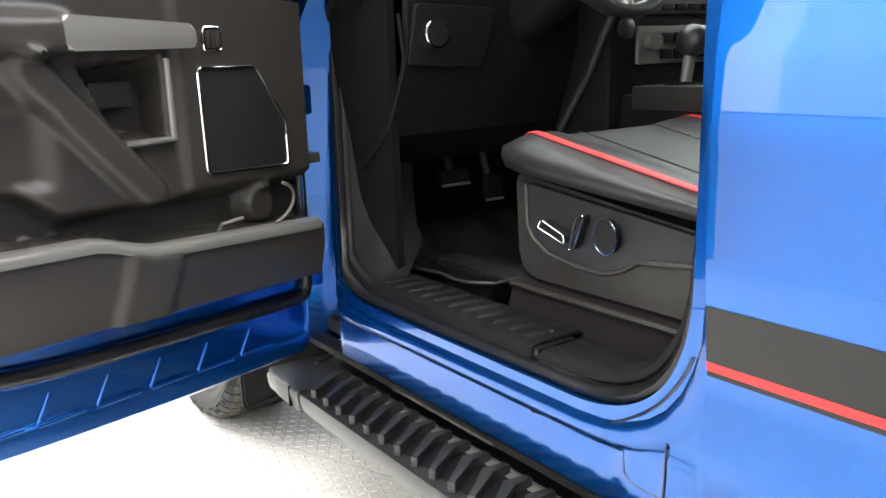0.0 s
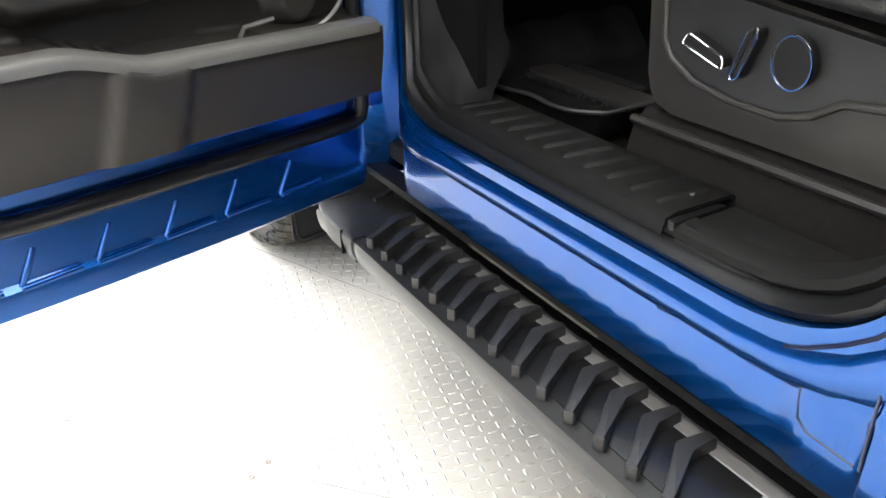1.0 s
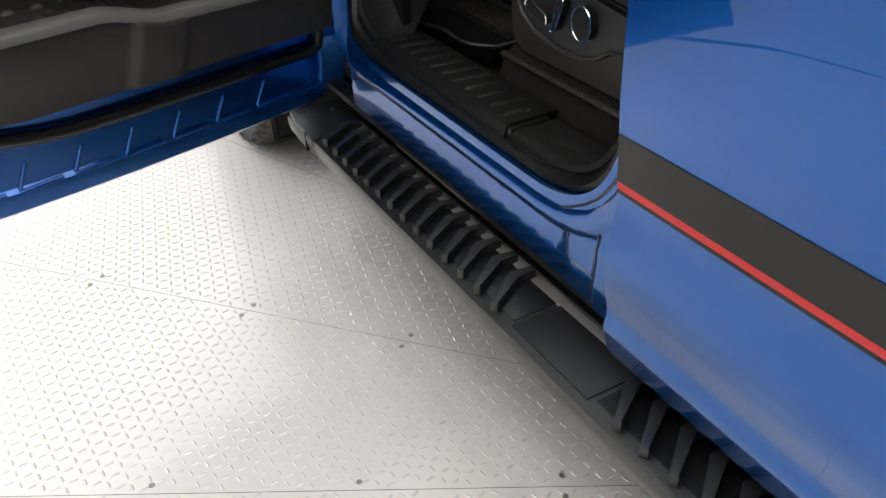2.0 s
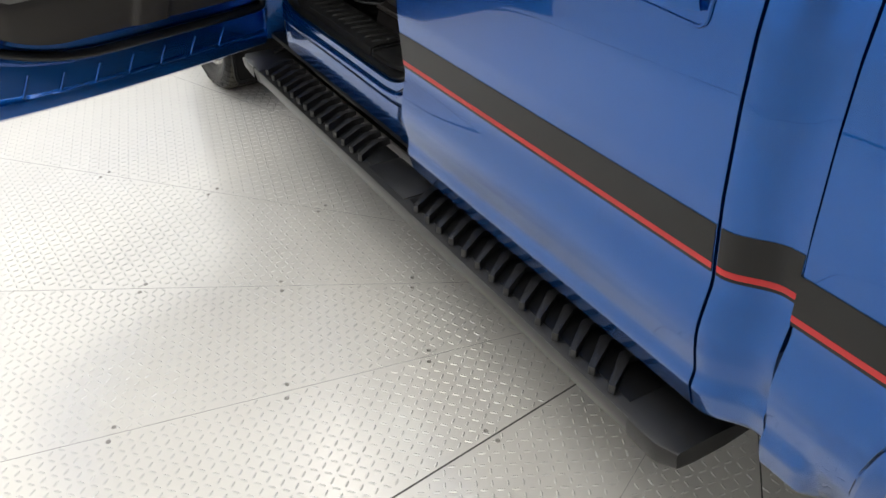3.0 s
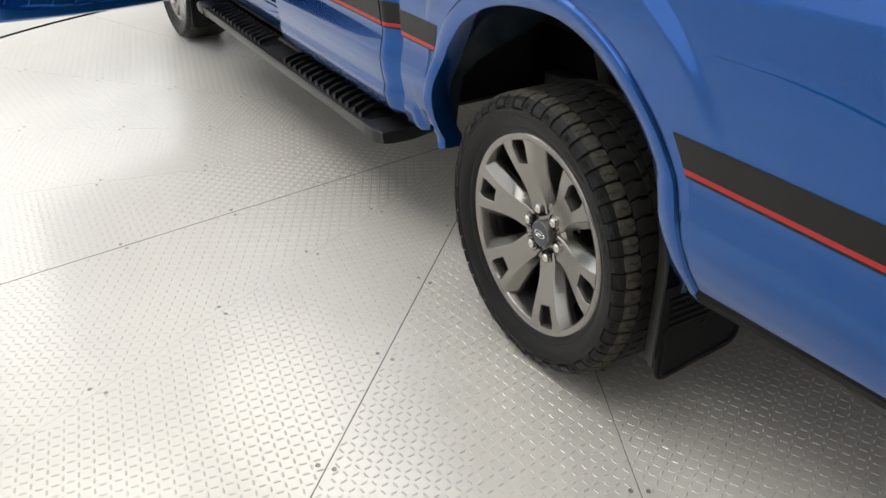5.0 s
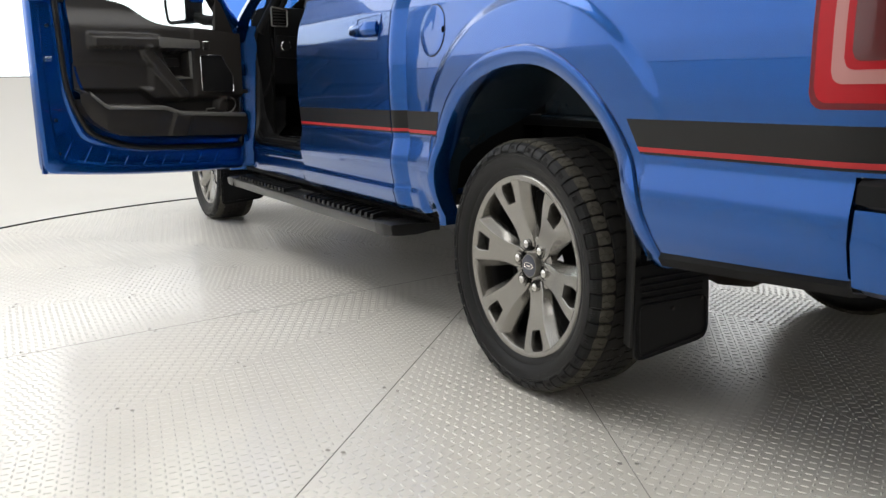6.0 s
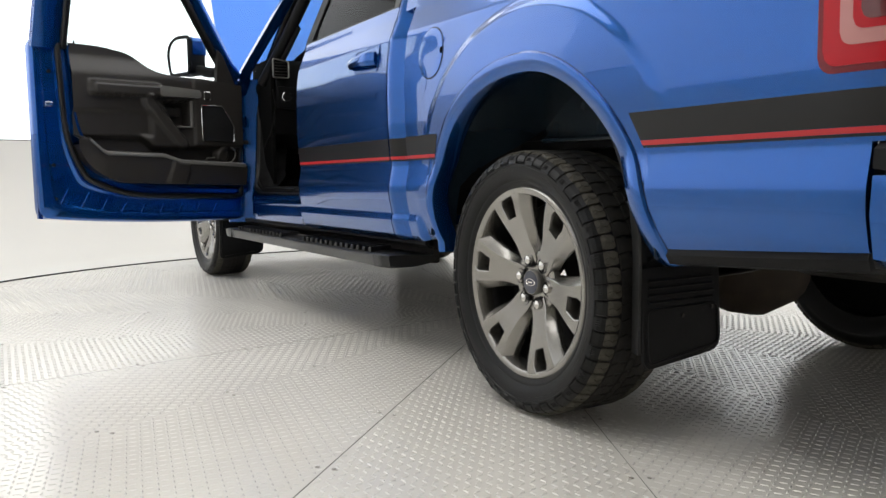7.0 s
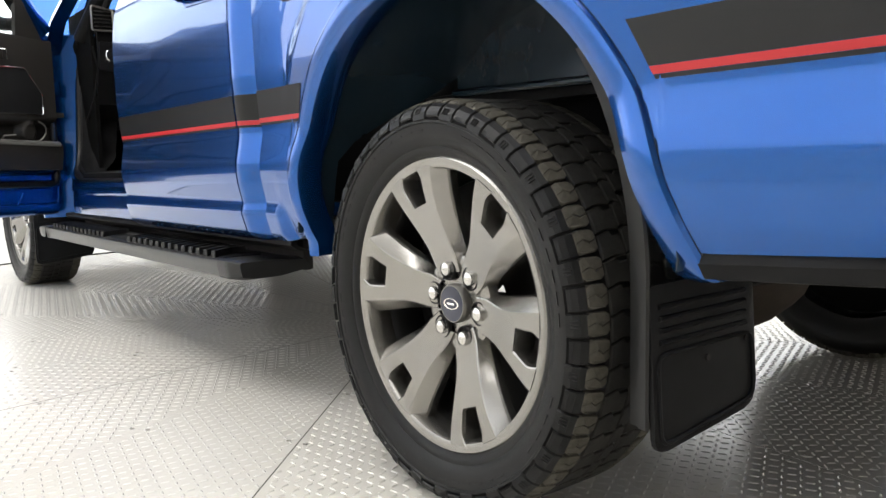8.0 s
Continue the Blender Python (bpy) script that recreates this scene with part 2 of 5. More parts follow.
cove = [(R_TABLE + 0.012, -0.03), (R_TABLE + 0.0125, 0.0074), (R_TABLE + 0.05, 0.008), (4.1, 0.007)] + [(4.1 + 1.1 * math.sin(radians(a)), 1.1 - 1.1 * math.cos(radians(a))) for a in range(6, 85, 6)]
cove += [(5.2, 1.04)]
ring("wall_cove", cove, "cove", "smooth cream-painted cove rising into the studio wall", "wall")


def bent_wall(name, a0, a1, z0, z1, mat, label):
    rows = [[Vector((CX + r * math.cos(radians(a)), CY + r * math.sin(radians(a)), z)) for z in np.linspace(z0, z1, 8)] for a in np.linspace(a0, a1, 49) for r in (5.2,)]
    return tagged(obj(name, [p for r in rows for p in r], grid_faces(49, 8), mat, fix=False), label, "wall", kind="structure")


bent_wall("wall_backlit", -15, 150, 1.05, 3.9, "wallwhite", "glowing white backlit studio wall")
# two unseen wall parts: glow and grey are chosen for the paint's reflections
bent_wall("wall_side", 150, 212, 1.05, 3.9, "wallsoft", "unseen studio wall, dim glow set for paint reflections")
bent_wall("wall_plain", 212, 345, 1.05, 3.9, "wallgrey", "unseen studio wall, greyed to darken paint reflections")
ring("ceiling", [(5.2, 3.9), (4.3, 4.05), (2.0, 4.1), (0.0, 4.1)], "cove", "pale studio ceiling with long softboxes", "ceiling")
for x in (-2.55, 0.0, 2.55):
    half = 3.0 if x else 4.0
    rows = [[Vector((CX + x + q * 0.98, CY + half * t, 3.98 - 0.02 * (1 - t * t))) for q in (-1, -0.5, 0, 0.5, 1)] for t in np.linspace(-1, 1, 9)]
    tagged(shell("softbox", rows, (0, 0, 0.06), "roofglow"), "long white softbox under the studio ceiling", "ceiling light", "softboxes under the ceiling")

# radial seams and screws of the turntable plates
SEAMS = [180 + a for a in (-47.7, -29.6, -10.8, 7.8, 26.8, 45.0)] + [180 + 45.0 + 267.3 / 14 * k for k in range(1, 14)]
floor_ob = bpy.data.objects["floor"]
HALF_GAP = {45.0: 0.0019, 26.8: 0.0005, 7.8: 0.0028}
edges = sorted((a % 360, HALF_GAP.get(round(a - 180, 1), 0.0010 if k < 6 else 0.0012)) for k, a in enumerate(SEAMS))
for k, (a0, g0) in enumerate(edges):
    a1, g1 = edges[(k + 1) % len(edges)]
    if a1 < a0:
        a1 += 360
    rows = []
    for r in (0.12, 0.6, 1.2, 1.8, 2.4, 3.0, R_TABLE - 0.006):
        lo_a, hi_a = radians(a0) + g0 / r, radians(a1) - g1 / r
        rows.append([Vector((CX + r * math.cos(a), CY + r * math.sin(a), 0)) for a in np.linspace(lo_a, hi_a, 9)])
    shell("floor_plate", rows, (0, 0, -0.0004), "plate", floor_ob, sharp=30)


def screw_mesh():
    v, f = [], []
    n = 10
    for r, h in ((0.0070, 0.0), (0.0064, 0.0016), (0.0038, 0.0019), (0.0026, 0.0010), (0.0, 0.0010)):
        v += [(r * math.cos(2 * math.pi * k / n), r * math.sin(2 * math.pi * k / n), h) for k in range(n)]
    return v, grid_faces(5, n, wrap=True)


sv, sf = screw_mesh()
first = obj("screw", sv, sf, "screw", floor_ob)
spots = []
for ang in SEAMS[:10]:
    u = Vector((math.cos(radians(ang)), math.sin(radians(ang)), 0))
    s = Vector((-u.y, u.x, 0))
    for r in (1.07, 1.48, 1.93, 2.42, 2.95, 3.4):
        for q in (-0.024, 0.024):
            spots.append(Vector((CX, CY, 0.0006)) + u * (r + random.uniform(-0.012, 0.012)) + s * (q + random.uniform(-0.004, 0.004)))
first.location = spots[0]
for spot in spots[1:]:
    ob = new("screw", first.data)
    ob.parent = floor_ob
    ob.location = spot


def treadplate():
    """Raised lozenges, turned by turns, in rows that follow each plate of the turntable."""
    pitch, ln, wd, ht = 0.0266, 0.0114, 0.0033, 0.0019
    ridge = np.array([[-ln, 0, 0], [-ln * 0.45, -wd, 0], [ln * 0.45, -wd, 0], [ln, 0, 0], [ln * 0.45, wd, 0], [-ln * 0.45, wd, 0],
                      [-ln * 0.55, 0, ht], [ln * 0.55, 0, ht]])
    tri = [(0, 1, 6), (1, 2, 7, 6), (2, 3, 7), (3, 4, 7), (4, 5, 6, 7), (5, 0, 6)]
    verts, faces, count = [], [], 0
    order = sorted(a % 360 for a in SEAMS)
    for k, a0 in enumerate(order):
        a1 = order[(k + 1) % len(order)] + (360 if k == len(order) - 1 else 0)
        mid = radians((a0 + a1) / 2)
        half = radians((a1 - a0) / 2)
        cm, sm = math.cos(mid), math.sin(mid)
        for i in range(int(0.25 / pitch), int(R_TABLE / pitch) + 1):
            lim = int(i * pitch * math.tan(half) / pitch) + 1
            for j in range(-lim, lim + 1):
                x, y = i * pitch, j * pitch
                r = math.hypot(x, y)
                if r > R_TABLE - 0.03 or abs(math.atan2(y, x)) > half - 0.010 / max(r, 0.1):
                    continue
                wx, wy = CX + cm * x - sm * y, CY + sm * x + cm * y
                if wx > 1.5 or wy < -2.2:
                    continue
                turn = mid + (math.pi / 4 if (i + j) % 2 else -math.pi / 4)
                c, s = math.cos(turn), math.sin(turn)
                p = ridge @ np.array([[c, s, 0], [-s, c, 0], [0, 0, 1]]) + (wx, wy, 0.0004)
                verts.append(p)
                faces += [tuple(q + count for q in t) for t in tri]
                count += 8
    me = bpy.data.meshes.new("treadplate_lozenges")
    me.from_pydata(np.concatenate(verts).tolist(), [], faces)
    me.materials.append(M["lozenge"])
    ob = new("treadplate_lozenges", me)
    ob.parent = floor_ob
    return tagged(ob, "raised steel lozenges of the treadplate floor", kind="stuff")


treadplate()


# ---- the pickup truck: outer body ----
truck = empty("pickup_truck", "bright blue crew-cab pickup truck with open driver door and raised hood", "truck")
PROFILE = [(0.40, 0.86), (0.46, 0.905), (0.50, 0.933), (0.54, 0.957), (0.60, 0.982), (0.66, 0.996), (0.705, 0.9985), (0.725, 0.9965), (0.79, 0.9845), (0.805, 0.9845), (0.83, 0.988),
           (0.95, 0.998), (1.10, 1.0), (1.20, 0.996), (1.29, 0.984), (1.335, 0.966), (1.38, 0.948), (1.48, 0.918)]
PZ, PW = [p[0] for p in PROFILE], [p[1] for p in PROFILE]
# the cab's foot: a narrow ledge above a tucked lower strip
FOOT = [(0.40, 0.86), (0.470, 0.890), (0.488, 0.930), (0.500, 0.956), (0.515, 0.9715), (0.574, 0.9885), (0.605, 0.9825), (0.66, 0.9945)] + PROFILE[6:]
FZ, FW = [p[0] for p in FOOT], [p[1] for p in FOOT]


def ellipse_norm(y, z, yc, a_f, a_r, b, zc=0.50, nf=2.7, nr=1.9):
    """1 on the edge of the arch, more outside it."""
    u, q = (y - yc), max(0.0, z - zc)
    a, n = (a_f, nf) if u > 0 else (a_r, nr)
    return ((abs(u) / a) ** n + (q / b) ** n) ** (1 / n)


def arch_top(y, yc, a_f, a_r, b, zc=0.50, nf=2.7, nr=1.9):
    u = y - yc
    a, n = (a_f, nf) if u > 0 else (a_r, nr)
    t = abs(u) / a
    return None if t >= 1 else zc + b * (1 - t ** n) ** (1 / n)


OUT = dict(a_f=0.640, a_r=0.548, b=0.615, nf=2.25, nr=1.9)
INN = dict(a_f=0.600, a_r=0.475, b=0.552, nf=2.2, nr=2.0)
ARCHES = (-0.035, 3.95)


def width(y, z):
    """Half the body's width at a height."""
    w = sum(np.interp(z + q, PZ, PW) for q in (-0.008, -0.004, 0, 0.004, 0.008)) / 5
    if z < 0.68 and 0.64 < y < 3.3:
        k = smooth01((y - 0.655) / 0.030)
        w += k * (sum(np.interp(z + q, FZ, FW) for q in (-0.003, 0, 0.003)) / 3 - w)
    for yc in ARCHES:
        u = y - yc - 0.005
        r = math.hypot(u * (0.95 if u > 0 else 1.0), z - 0.60) / 0.665
        w += 0.014 * (1 - smooth01((r - 0.965) / 0.065)) * smooth01((z - 0.84) / 0.30)
    if y < -1.08:
        w -= 0.9 * (-1.08 - y) ** 2 * 2.2
    if y > 4.2:
        w -= 0.35 * (y - 4.2) ** 2
    if 0.76 < y < 0.905:
        w -= 0.045 * smooth01((0.895 - y) / 0.09)
    return float(w)


def side_panel(name, ys, lo, hi, nz, parent, mat="paint", label="", side=-1, w=width, thick=0.018, proud=0.0):
    rows = []
    for y in ys:
        a, b = lo(y), hi(y)
        rows.append([rk(side * (w(y, z) + proud), y, z) for z in np.linspace(a, b, nz)])
    return shell(name, rows, (-side * thick, 0, 0), mat, parent, label)


def span(a, b, step):
    return np.linspace(a, b, max(2, int(round(abs(b - a) / step)) + 1))


def stripe(parent, y0, y1, side=-1, slant0=0.0, slant1=0.0, w=width):
    """The three bands of the side decal: black, red and a thin black line."""
    for nm, mat, za, zb, pr in (("stripe_band", "decal", 0.831, 0.902, 0.0014), ("stripe_line", "red", 0.8185, 0.8305, 0.0016), ("stripe_edge", "decal", 0.8115, 0.8180, 0.0014)):
        rows = []
        for t in np.linspace(0, 1, 24):
            r = []
            for z in np.linspace(za, zb, 5):
                ya, yb = y0 + slant0 * (z - 0.81) / 0.095, y1 + slant1 * (z - 0.81) / 0.095
                y = ya + (yb - ya) * t
                r.append(rk(side * (w(y, z) + pr), y, z))
            rows.append(r)
        shell(nm, rows, (-side * 0.0012, 0, 0), mat, parent)


SILL = 1.425


def bed_low(y):
    t = arch_top(y, -0.035, **{**INN, "a_f": INN["a_f"] + 0.02, "a_r": INN["a_r"] + 0.045, "b": INN["b"] + 0.03})
    if t is not None and t > 0.53:
        return t
    if y > 0:
        return 0.520 - 0.020 * smooth01((y - 0.60) / 0.10)
    return 0.560 + 0.055 * max(0.0, -0.62 - y)


for side in (-1, 1):
    # bed side with the wheel arch
    ys = sorted(set([round(v, 4) for v in list(span(-1.135, -0.62, 0.02)) + list(span(-0.76, 0.70, 0.0105)) + list(span(0.70, 0.772, 0.02))]))
    bed = side_panel("bed_side", ys, bed_low, lambda y: 1.46, 120, truck, side=side, label="glossy blue bed side with a black and red stripe" if side < 0 else "")
    stripe(bed, 0.545, 0.769, side, slant0=-0.035)
    stripe(bed, -1.255, -0.535, side, slant1=0.05)
    side_panel("bed_corner", span(-1.264, -1.1352, 0.012), lambda y: 0.802 + 0.02 * smooth01((-1.20 - y) / 0.06), lambda y: 1.46, 40, bed, side=side)
    # flare round the arch: a rounded lip standing proud of the bed side
    rows = []
    for t in np.linspace(-1, 1, 81):
        # sweeps from the front foot over the top to the rear foot
        ang = math.pi * (t + 1) / 2
        pts = []
        for s, pr in ((0.0, -0.06), (0.0, -0.014), (0.08, 0.000), (0.35, 0.007), (0.75, 0.011), (0.92, 0.008), (1.0, 0.001), (1.0, -0.02)):
            af, ar, b = (INN[k] + (OUT[k] - INN[k]) * s for k in ("a_f", "a_r", "b"))
            nf, nr = 2.2 + 0.05 * s, 2.0 - 0.1 * s
            n, a = (nf, af) if t < 0 else (nr, ar)
            c, q = abs(math.cos(ang)), math.sin(ang)
            y = -0.035 + (a if t < 0 else -a) * c ** (2 / n)
            z = 0.50 + b * q ** (2 / n)
            if t > 0:
                y -= 0.032 * max(0.0, (0.67 - z) / 0.16) ** 1.5
            if t < 0:
                z -= 0.034 * max(0.0, (0.66 - z) / 0.16)
            pts.append((y, z, pr, s))
        foot = 0.475 if t < 0 else 0.524
        rows.append([rk(side * (width(y, max(z, 0.50)) + pr), y, max(z, foot - 0.012 + 0.02 * (s - 0.5) ** 2)) for y, z, pr, s in pts])
    tube("flare_seam", [rk(side * (width(r[-2].y, r[-2].z + RAKE * r[-2].y) - 0.0002), r[-2].y + (0.0015 if k < 41 else -0.0015), r[-2].z + RAKE * r[-2].y) for k, r in enumerate(rows)], 0.0008, "rubber", truck, "", n=6)
    shell("wheel_flare", rows, lambda p, side=side: Vector((-side * 0.006, 0, 0.004)), "paint", truck, "blue painted lip round the wheel arch" if side < 0 else "")
    rows = []
    for z in np.linspace(0.27, 0.88, 20):
        y = -0.500
        if z > 0.50:
            y = -0.035 - 0.465 * (1 - ((z - 0.50) / 0.575) ** 2) ** 0.5
        rows.append([rk(side * x, y + q, z) for x, q in ((0.965, -0.002), (0.960, 0.016), (0.956, 0.018), (0.950, 0.040), (0.90, 0.046))])
    shell("liner_edge", rows, (-side * 0.004, -0.004, 0), "rubber", truck, "black edge of the wheel liner" if side < 0 else "")
    # black sill below the bed's rear part
    rows = [[rk(side * (x), y, z + 0.055 * (-0.62 - y)) for x, z in ((0.93, 0.572), (0.962, 0.564), (0.967, 0.545), (0.955, 0.522), (0.90, 0.513))] for y in span(-1.130, -0.585, 0.06)]
    shell("bed_sill_trim", rows, (-side * 0.012, 0, 0.006), "black", truck, "matt black lower trim")
    # rear door
    ys = sorted(set(list(span(0.912, 1.955, 0.04)) + [0.916, 1.950]))
    door = side_panel("rear_door", ys, lambda y: 0.492, lambda y: SILL, 110, truck, side=side, thick=0.05, label="closed blue rear door with a black and red stripe" if side < 0 else "")
    stripe(door, 0.914, 1.954, side)
    # front door, closed, on the far side only
    if side > 0:
        fd = side_panel("passenger_door", span(1.965, 3.195, 0.06), lambda y: 0.538, lambda y: SILL, 30, truck, side=side, thick=0.05)
        stripe(fd, 1.967, 3.193, side)
    # cab corner between rear door and bed
    side_panel("cab_corner", span(0.786, 0.905, 0.012), lambda y: 0.492 + 0.006 * smooth01((0.86 - y) / 0.06), lambda y: 1.46, 110, truck, side=side, thick=0.03)
    # front fender with its arch
    def fen_low(y):
        t = arch_top(y, 3.95, a_f=0.53, a_r=0.53, b=0.59)
        return t if t is not None and t > 0.52 else 0.52
    def fen_hi(y):
        return 1.36 - 0.06 * max(0, y - 3.3)
    side_panel("front_fender", sorted(set(list(span(3.215, 4.95, 0.025)))), fen_low, fen_hi, 30, truck, side=side, thick=0.03)
    # stripe on the cab corner
    corner = [o for o in truck.children if o.name.startswith("cab_corner")][-1]
    stripe(corner, 0.788, 0.903, side)
    # inner wheel house, open at the bottom
    for yc, nm in ((-0.035, "wheel_liner"), (3.95, "front_wheel_liner")):
        rows = []
        for x in np.linspace(0.975, 0.56, 9):
            r = []
            for t in np.linspace(0, 1, 37):
                ang = math.pi * t
                bump = 0.012 * math.sin(t * 60) * (1 if 0.2 < t < 0.5 else 0.3)
                a = (0.50 if yc < 1 else 0.46) + bump
                c = math.cos(ang)
                y = yc + (a + (0.13 if yc < 1 else 0.0) if c > 0 else -(a + 0.03)) * abs(c) ** 0.85
                z = max(0.53, 0.46 + 0.62 * math.sin(ang) ** 0.85)
                # the front foot of the liner is only a narrow strip
                short = 1 - smooth01((t - 0.10) / 0.16) if yc < 1 else 0.0
                r.append(rk(side * (x + (0.975 - x) * 0.75 * short), y, z))
            rows.append(r)
        shell(nm, rows, (0, 0, 0.012), "liner", truck, "dark felt wheel liner" if side < 0 else "")
        if yc < 1:
            top = [p for p in rows[-1] if p.z > 0.885]
            wall = [[Vector((side * 0.562, p.y, 0.872 + (p.z - 0.872) * q)) for p in top] for q in np.linspace(0, 1.02, 6)]
            shell("liner_wall", wall, (-side * 0.01, 0, 0), "liner", truck, "dark blue inner wall of the wheel house" if side < 0 else "")
            tube("liner_flange", [Vector((side * 0.572, p.y, 0.872)) for p in top], 0.011, "liner", truck, n=8)
            # added black sheet in place of the shade below the flange
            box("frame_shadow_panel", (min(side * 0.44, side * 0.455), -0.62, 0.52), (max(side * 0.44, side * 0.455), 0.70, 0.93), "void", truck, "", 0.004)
        else:
            wall = [[Vector((side * 0.562, yc + (p.y - yc) * q, 0.40 + (p.z - 0.40) * q)) for p in rows[-1]] for q in np.linspace(0.05, 1.02, 6)]
            shell("liner_wall", wall, (-side * 0.01, 0, 0), "liner", truck)

# fuel door on the near bed side
fy, fz, fr = 0.548, 1.192, 0.093


def fuel_pt(r, an, pr):
    y, z = fy + r * math.cos(an) * 0.98, fz + r * math.sin(an)
    return rk(-(width(y, z) + pr), y, z)


near_bed = [o for o in truck.children if o.name.startswith("bed_side")][0]
n = 48
ringv = [fuel_pt(r, 2 * math.pi * k / n, pr) for r, pr in ((fr, 0.0008), (fr - 0.0035, 0.0012)) for k in range(n)]
obj("fuel_door_gap", ringv, grid_faces(2, n, wrap=True), "rubber", near_bed, fix=False)
dv = [fuel_pt(r, 2 * math.pi * k / n, pr) for r, pr in ((fr - 0.0036, 0.0005), (fr - 0.0042, 0.0030), (fr - 0.008, 0.0036), (fr * 0.6, 0.0036), (fr * 0.2, 0.0036), (0.001, 0.0036)) for k in range(n)]
obj("fuel_door", dv, grid_faces(6, n, wrap=True), "paint", near_bed, "round blue fuel filler door", fix=False)
# flat black patch stands in for the shade in the door's notch
tab = [fuel_pt(fr - 0.012 + 0.008 * math.cos(a), math.pi + 0.15 * math.sin(a), 0.0042) for a in np.linspace(0, 2 * math.pi, 17)[:-1]]
obj("notch_shade_patch", tab + [p + Vector((0.002, 0, 0)) for p in tab], [tuple(range(16))[::-1]] + [(i, (i + 1) % 16, 16 + (i + 1) % 16, 16 + i) for i in range(16)], "void", near_bed)

# pale-edged dark sticker high on the bed side: plain bars
for y, ww, hh in ((-0.448, 0.026, 0.075), (-0.490, 0.026, 0.072), (-0.536, 0.034, 0.070), (-0.602, 0.066, 0.078)):
    for k, (ins, mt) in enumerate(((0.0, "sticker"), (0.006, "rubber"))):
        z = 1.250 + 0.075 / 2 + 0.17 * (-0.44 - y) * (y > -0.56) + 0.015 * (y < -0.56)
        rows = [[rk(-(width(yy + 0.3 * (zz - z), zz) + 0.0012 + 0.0006 * k), yy + 0.3 * (zz - z), zz) for zz in np.linspace(z - hh / 2 + ins, z + hh / 2 - ins, 4)] for yy in np.linspace(y - ww / 2 + ins, y + ww / 2 - ins, 4)]
        shell("bed_sticker", rows, (0.0008, 0, 0), mt, near_bed)

# added black boxes that stand for the shade ahead of the wheel house
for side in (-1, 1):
    box("bed_front_shade_box", (min(side * 0.30, side * 0.91), 0.60, 0.60), (max(side * 0.30, side * 0.91), 0.715, 1.10), "void", truck, "", 0.02, rk)
# tailgate, bed floor and rails
box("tailgate", (-0.80, -1.285, 0.80), (0.80, -1.22, 1.45), "paint", truck, "blue tailgate", 0.02, rk)
box("bed_floor", (-0.55, -1.22, 0.84), (0.55, 0.76, 0.88), "black", truck, "black bed floor", 0.005, rk)
box("bed_front_wall", (-0.93, 0.72, 0.80), (0.93, 0.765, 1.45), "paint", truck, "", 0.01, rk)
for side in (-1, 1):
    box("bed_rail_cap", (min(side * 0.78, side * 0.945), -1.24, 1.455), (max(side * 0.78, side * 0.945), 0.765, 1.475), "black", truck, "black bed rail cap", 0.008, rk)
    # tail lamp, wrapped round the rear corner
    y0, z0, z1 = -1.030, 0.934, 1.40

    def lamp(nm, ins, mat, pr, deep):
        rows = []
        for y in list(np.linspace(y0 - ins, y0 - ins - 0.034, 8)) + list(np.linspace(y0 - ins - 0.04, -1.262, 10)):
            rr = []
            d, rad = (y0 - ins) - y, max(0.012, 0.034 - 0.15 * ins)
            cut = rad - math.sqrt(max(0.0, rad * rad - (rad - d) ** 2)) if d < rad else 0.0
            for z in np.linspace(z0 + ins + cut, z1 - ins - cut, 20):
                yy = y
                rr.append(rk(side * (width(yy, z) + pr), yy, z))
            rows.append(rr)
        return shell(nm, rows, (-side * deep, 0, 0), mat, tail if nm != "tail_lamp" else truck, "")
    tail = None
    tail = lamp("tail_lamp", 0.0, "lamp_rim", 0.006, 0.03)
    lamp("lens_band", 0.013, "lamp_red", 0.009, 0.004)
    lamp("pale_lens", 0.050, "lamp_clear", 0.011, 0.003)
    lamp("inner_band", 0.077, "lamp_red", 0.013, 0.003)
    lamp("inner_lens", 0.093, "lamp_dark", 0.0145, 0.003)
# rear bumper: blue, with a dark top pad
for nm, mat, zs, ws in (("rear_bumper", "paint", [0.555, 0.575, 0.66, 0.735, 0.740], [0.93, 0.972, 0.99, 0.985, 0.90]), ("bumper_step_pad", "black", [0.742, 0.748, 0.785, 0.800, 0.803], [0.90, 0.986, 0.984, 0.965, 0.85])):
    rows = []
    for t in np.linspace(0, 1, 41):
        r = []
        for z, w in zip(zs, ws):
            # corner plan: from the near flank round to the far one
            ang = math.pi * t
            cx = abs(math.cos(ang)) ** 0.35 * (1 if math.cos(ang) > 0 else -1)
            r.append(rk(-w * cx, -1.163 - 0.217 * math.sin(ang) ** 0.5, z))
        rows.append(r)
    shell(nm, rows, (0, 0.02, 0.002), mat, truck, "body-coloured rear bumper" if mat == "paint" else "matt black bumper step pad")

# added dark blocks that stand for the shade in the bumper gap
for side in (-1, 1):
    box("bumper_gap_shade", (min(side * 0.90, side * 0.955), -1.24, 0.585), (max(side * 0.90, side * 0.955), -1.08, 0.80), "rubber", truck, "", 0.01, rk)

# ---- cab: rocker, door opening, pillars, roof ----
def opening(inset, bottom=0.652, front=3.165, rear=2.05, top=1.86, n=8):
    """The front door opening in (y, z), made smaller by inset."""
    b, f, r, t = bottom + inset, front - inset, rear + inset, top - inset
    pts = [(f + 0.125, 1.30), (f, b), (r, b), (r, t), (2.78, t)]
    return rounded(pts, [0.05, 0.20, 0.24, 0.10, 0.08], n)


def belt_x(z):
    """Where the cab's flank stands: upright below the belt, leaning in above it."""
    return -0.90 if z < 1.36 else -0.90 + 0.40 * (z - 1.36)


